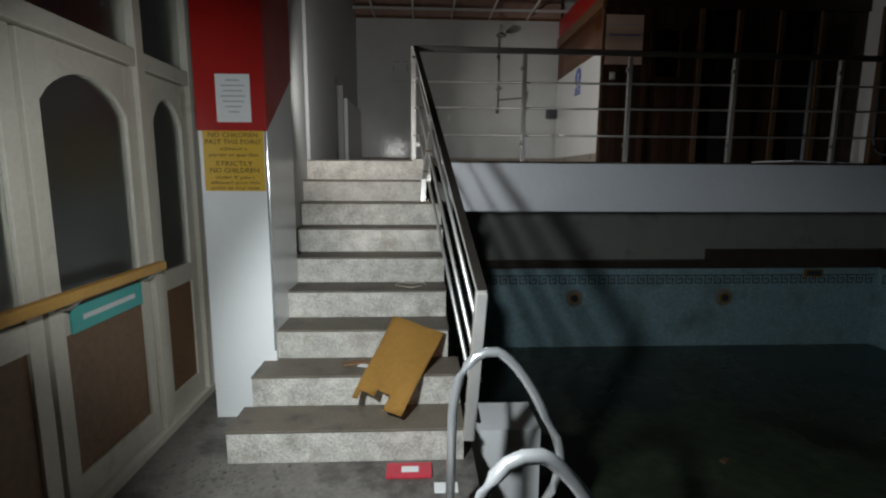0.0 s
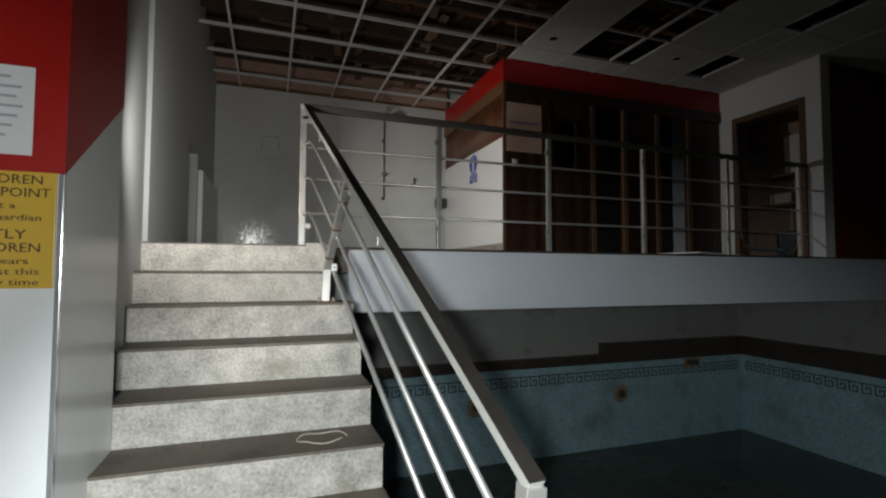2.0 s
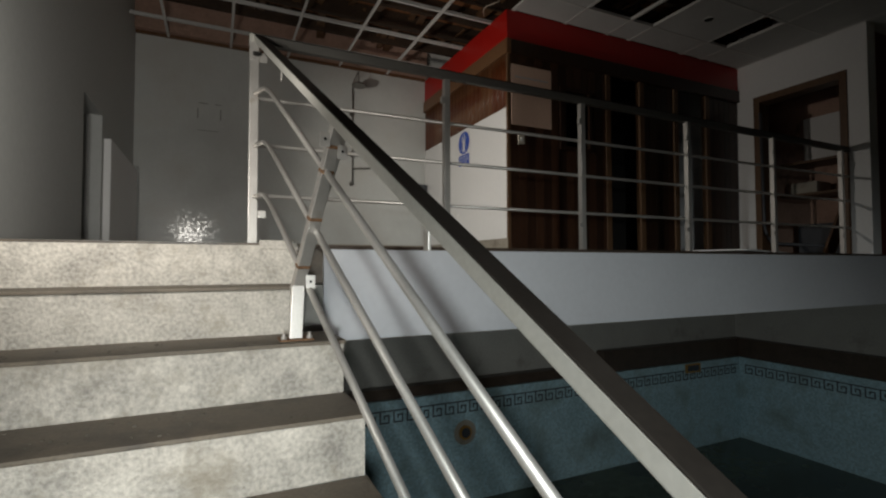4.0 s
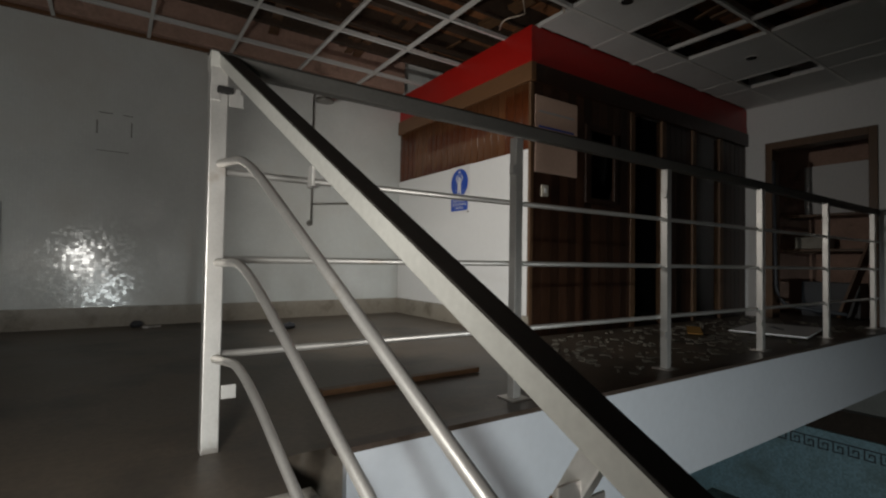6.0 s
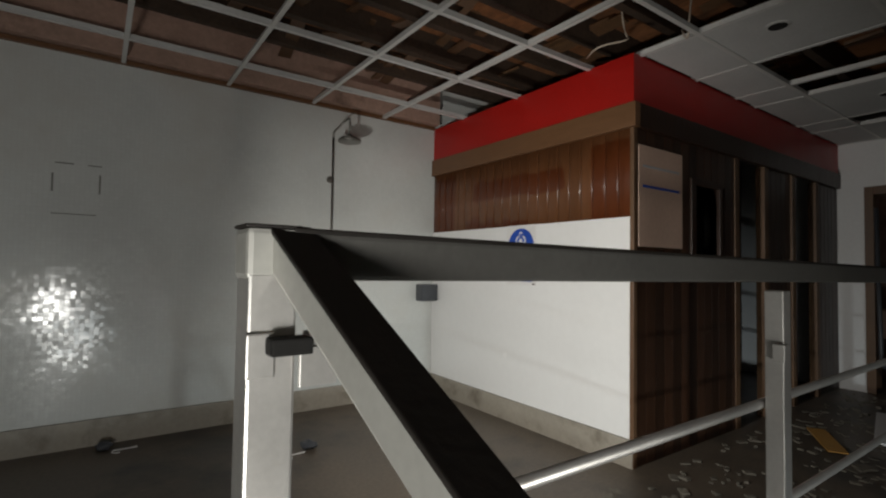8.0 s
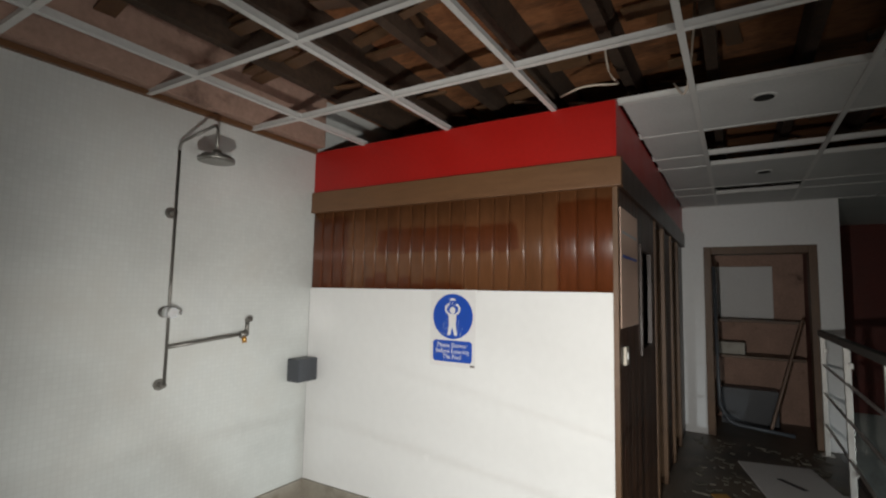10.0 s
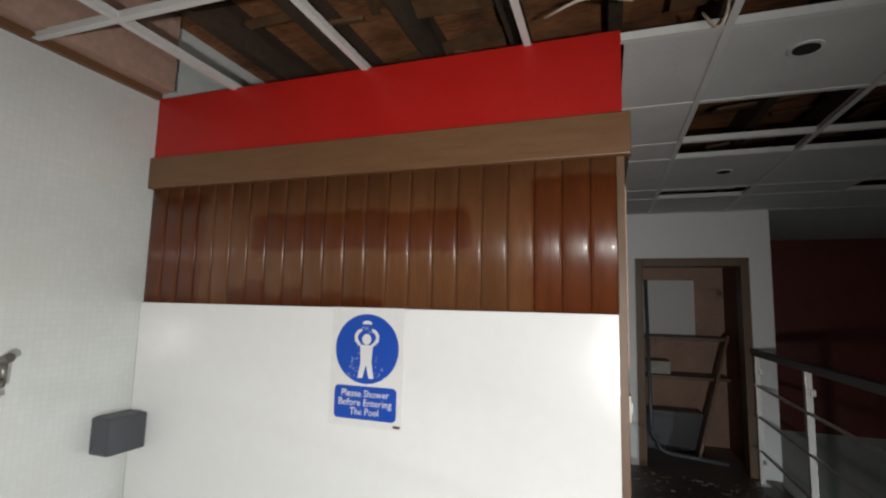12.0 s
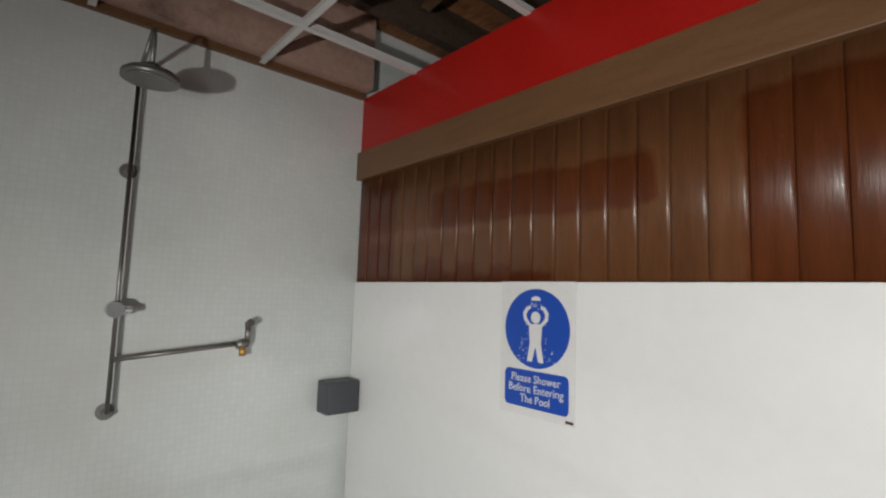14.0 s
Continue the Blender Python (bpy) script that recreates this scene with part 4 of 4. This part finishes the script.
frieze = thing("greek_key_frieze", (PX0, PY1, -0.315), "dark greek key mosaic band on the pool wall", "frieze")
km = key_mesh()
for i in range(int((PX1 - PX0) / KEY)):
    ob = new("key_tile", km)
    ob.parent = frieze
    ob.location = (i * KEY, 0, 0)
frieze = thing("greek_key_frieze", (PX1, PY1, -0.315), "dark greek key mosaic band on the pool wall", "frieze")
for i in range(36):
    ob = new("key_tile", km)
    ob.parent = frieze
    ob.matrix_basis = pose(0, -0.1 - i * KEY, 0, 0, 0, -90)

# ---- loose things ----
env = thing("manila_envelope", (0.9, 0.95, 0.1), "torn yellow manila envelope lying on the stairs", "envelope")
b = bmesh.new()
nx, ny = 8, 12
grid = []
p00, p10, p01, p11 = Vector((0.73, 0.59, 0.205)), Vector((1.013, 0.49, 0.14)), Vector((0.942, 1.086, 0.535)), Vector((1.271, 0.975, 0.46))
for j in range(ny + 1):
    row = []
    for i in range(nx + 1):
        u, v = i / nx, j / ny
        p = p00.lerp(p10, u).lerp(p01.lerp(p11, u), v) - Vector((0.9, 0.95, 0.1))
        p.z += 0.006 * math.sin(u * 5 + v * 7) + 0.008 * (1 - v) * math.sin(u * 9)
        row.append(b.verts.new(p))
    grid.append(row)
for j in range(ny):
    for i in range(nx):
        if j in (0, 1) and i in (3, 4) or j == 0 and i in (1, 2):
            continue
        f = b.faces.new((grid[j][i], grid[j][i + 1], grid[j + 1][i + 1], grid[j + 1][i]))
        f.smooth = True
bmesh.ops.solidify(b, geom=b.faces[:], thickness=0.006)
part("envelope_body", b, M_ENVELOPE, env)
pk = thing("red_packet", (1.06, 0.36, DECK + 0.002), "crumpled red and white packet on the deck", "litter")
part("packet", B(-0.12, 0.12, -0.06, 0.06, 0.0, 0.02, 0.006), M_REDINK, pk)
part("packet_label", B(-0.04, 0.05, -0.03, 0.02, 0.0205, 0.022), M_PAPER, pk)
lt = thing("paper_scrap", (1.25, 0.22, DECK + 0.002), "white paper scrap on the deck", "litter")
part("scrap", B(-0.06, 0.06, -0.04, 0.04, 0.0, 0.006, 0.002), M_PAPER, lt)
pl = thing("timber_batten", (1.95, 3.63, LAND), "split brown timber batten lying on the landing", "timber")
b = bmesh.new()
bar(b, (-0.42, 0.0, 0.015), (0.42, 0.03, 0.015), 0.05, 0.025, 0.003)
part("batten", b, M_DOORWOOD, pl)
rnd = random.Random(7)
for x, y in ((0.97, 6.3), (2.0, 5.65)):
    c = thing("floor_rubble", (x, y, LAND), "small dark lump of rubble on the floor", "rubble")
    b = bmesh.new()
    bmesh.ops.create_icosphere(b, subdivisions=2, radius=0.05)
    for v in b.verts:
        v.co *= 0.7 + 0.5 * rnd.random()
        v.co.z = v.co.z * 0.6 + 0.028
    part("lump", b, M_DRAIN, c)
for x, y in ((1.08, 6.22), (1.9, 5.58)):
    c = thing("wire_scrap", (x, y, LAND), "pale curl of wire lying on the dirty floor", "wire")
    b = bmesh.new()
    tube(b, [(0.07 * math.cos(a), 0.03 * math.sin(a), 0.004 + 0.003 * math.sin(3 * a)) for a in [0.6 + k * 0.28 for k in range(14)]], 0.004, 8)
    part("wire", b, M_PAPER, c)
bm = bmesh.new()
for i in range(380):
    x, y = rnd.uniform(3.0, 6.7), rnd.uniform(3.2, 4.25)
    s = rnd.uniform(0.005, 0.028) * rnd.choice((1, 1, 1, 1.7))
    box(bm, -s, s, -s * rnd.uniform(0.3, 1), s * rnd.uniform(0.3, 1), 0, rnd.uniform(0.003, 0.012), 0, pose(x, y, LAND + 0.002, rnd.uniform(-4, 4), rnd.uniform(-4, 4), rnd.uniform(0, 360)))
tagged(finish("floor_debris", bm, M_RUBBLE), "broken tile and glass debris scattered on the walkway", "debris", kind="stuff")
for x, y in ((3.72, 3.73), (5.4, 3.66)):
    dl = thing("recessed_downlight", (x, y, CEIL + 0.004), "dead recessed downlight in a ceiling tile", "downlight", "ceiling downlights")
    b = bmesh.new()
    tube(b, [(0, 0, -0.006), (0, 0, 0.001)], 0.055, 24)
    part("rim", b, M_GRID, dl)
    b = bmesh.new()
    tube(b, [(0, 0, -0.008), (0, 0, -0.0062)], 0.043, 24)
    part("lamp_face", b, M_DARK, dl)
for pts in (((3.35, 4.4, 4.3), (3.36, 4.38, 4.1), (3.3, 4.3, 4.02), (3.2, 4.45, 4.015), (3.3, 4.6, 4.02)), ((3.42, 4.0, 4.4), (3.4, 4.02, 4.1), (3.44, 4.05, 3.95), (3.47, 4.1, 4.05))):
    c = thing("loose_cable", pts[0], "pale loose cable hanging from the roof void", "cable")
    b = bmesh.new()
    P = [Vector(p) for p in pts]
    fine = []
    for a, d, e in zip(P, P[1:], P[2:]):
        fine += arc((a + d) / 2, d, (d + e) / 2, 5)
    tube(b, [p - P[0] for p in [P[0]] + fine + [P[-1]]], 0.005, 8)
    part("cable", b, M_CABLE, c)

# ---- edge trims, wire and grit ----
part("corner_trim", B(CX1 + 0.2 - 0.012, CX1 + 0.2 + 0.003, CY0 - 1.3 - 0.003, CY0 - 1.3 + 0.012, 0.45, 1.71 - DECK, 0.002), M_CHROME, column, "bright metal corner trim")
wl = thing("wire_loop", (1.05, 1.5, DECK + 4 * RISE + 0.004), "pale loop of wire lying on a tread", "wire")
b = bmesh.new()
tube(b, [(0.11 * math.cos(a), 0.07 * math.sin(a) - 0.05, 0.006 + 0.01 * math.sin(a * 2) ** 2) for a in [i * 5.6 / 24 for i in range(25)]], 0.003, 8)
part("wire", b, M_CABLE, wl)
sc = thing("brown_scrap", (0.72, 0.93, DECK + 2 * RISE + 0.004), "torn brown card scrap on the stairs", "scrap")
b = bmesh.new()
box(b, -0.09, 0.07, -0.03, 0.03, 0.0, 0.012, 0.003, pose(0, 0, 0, 0, 0, 15))
part("card", b, M_RUST, sc)
b = bmesh.new()
box(b, -0.05, 0.05, -0.02, 0.025, 0.013, 0.017, 0.001, pose(0.06, -0.05, -0.011, 0, 0, -20))
part("paper", b, M_PAPER, sc, "white torn paper")
rnd = random.Random(11)
bm = bmesh.new()
for i in range(420):
    if i < 260:
        x, y, z = rnd.uniform(-0.35, 1.35), rnd.uniform(-1.2, 0.45), DECK
        if rnd.random() < 0.5:
            x, y = rnd.gauss(0.05, 0.15), rnd.gauss(0.3, 0.12)
    else:
        k = rnd.randint(2, 8)
        x, z = rnd.uniform(0.25, 1.15), DECK + RISE * k + 0.002
        y = (2.44 if k == 8 else Y_TOP - TREAD * (STEPS - k)) + rnd.uniform(0.03, 0.25)
        if k == 8 and y > 2.7:
            y = 2.6
    r = rnd.uniform(0.003, 0.011 if i < 260 else 0.005)
    box(bm, -r, r, -r * 0.7, r * 0.8, 0, r * 0.5, 0, pose(x, y, z + 0.001, 0, 0, rnd.uniform(0, 360)))
tagged(finish("floor_grit", bm, M_RUBBLE), "small grit and dirt crumbs on deck and treads", "grit", kind="stuff")
for u in (0.12, 0.42, 0.7, 0.84):
    q = M1.lerp(M2, u)
    b = bmesh.new()
    bar(b, q, q + (M2 - M1).normalized() * 0.014, 0.048, 0.03, 0.003)
    part("rusty_weld", b, M_RUST, mid, "rusty weld mark")
for u, dx in ((0.82, 0.034), (0.88, -0.034), (0.03, 0.04)):
    q = M1.lerp(M2, u)
    b = bmesh.new()
    box(b, q.x + dx - 0.017, q.x + dx + 0.017, q.y - 0.022, q.y - 0.018, q.z - 0.028, q.z + 0.022, 0.001)
    plate = part("bracket_plate", b, M_STEEL, mid)
    b = bmesh.new()
    tube(b, [(q.x + dx, q.y - 0.0225, q.z - 0.002), (q.x + dx, q.y - 0.0245, q.z - 0.002)], 0.005, 10)
    part("screw_hole", b, M_DARK, plate)
for x, y in ((4.2, 2.4), (2.6, 1.2), (3.6, 0.2)):
    lf = thing("floating_litter", (x, y, WATER), "small reddish litter floating on dark water", "litter")
    b = bmesh.new()
    box(b, -0.05, 0.05, -0.03, 0.03, -0.005, 0.02, 0.004, pose(0, 0, 0, 0, 0, x * 50))
    part("scrap", b, M_RUST, lf)

# corner where the two rails meet
b = bmesh.new()
box(b, P1.x - O.x - 0.026, P1.x - O.x + 0.03, P1.y - O.y - 0.024, P1.y - O.y + 0.03, 1.118, 1.17, 0.006)
rc = part("rail_corner", b, M_RAIL, stair_rail, "steel corner joining both rails")
part("rail_cap", B(P1.x - O.x - 0.027, P1.x - O.x + 0.031, P1.y - O.y - 0.02, P1.y - O.y + 0.031, 1.17, 1.174, 0.002), M_CAP, rc, "dark brown cap")

# broken laths and rags of felt caught between the joists
rnd = random.Random(21)
bm = bmesh.new()
for i in range(230):
    x, y = rnd.uniform(0.2, 6.6), rnd.uniform(0.5, 6.2)
    l, w = rnd.uniform(0.08, 0.4), rnd.uniform(0.01, 0.05)
    box(bm, -l, l, -w, w, 0, rnd.uniform(0.006, 0.02), 0, pose(x, y, rnd.uniform(4.26, 4.38), rnd.uniform(-14, 14), rnd.uniform(-9, 9), rnd.choice((0, 90, 90, 90)) + rnd.uniform(-12, 12)))
tagged(finish("roof_laths", bm, M_DOORWOOD), "broken brown laths hanging between the roof joists", "laths", kind="stuff")
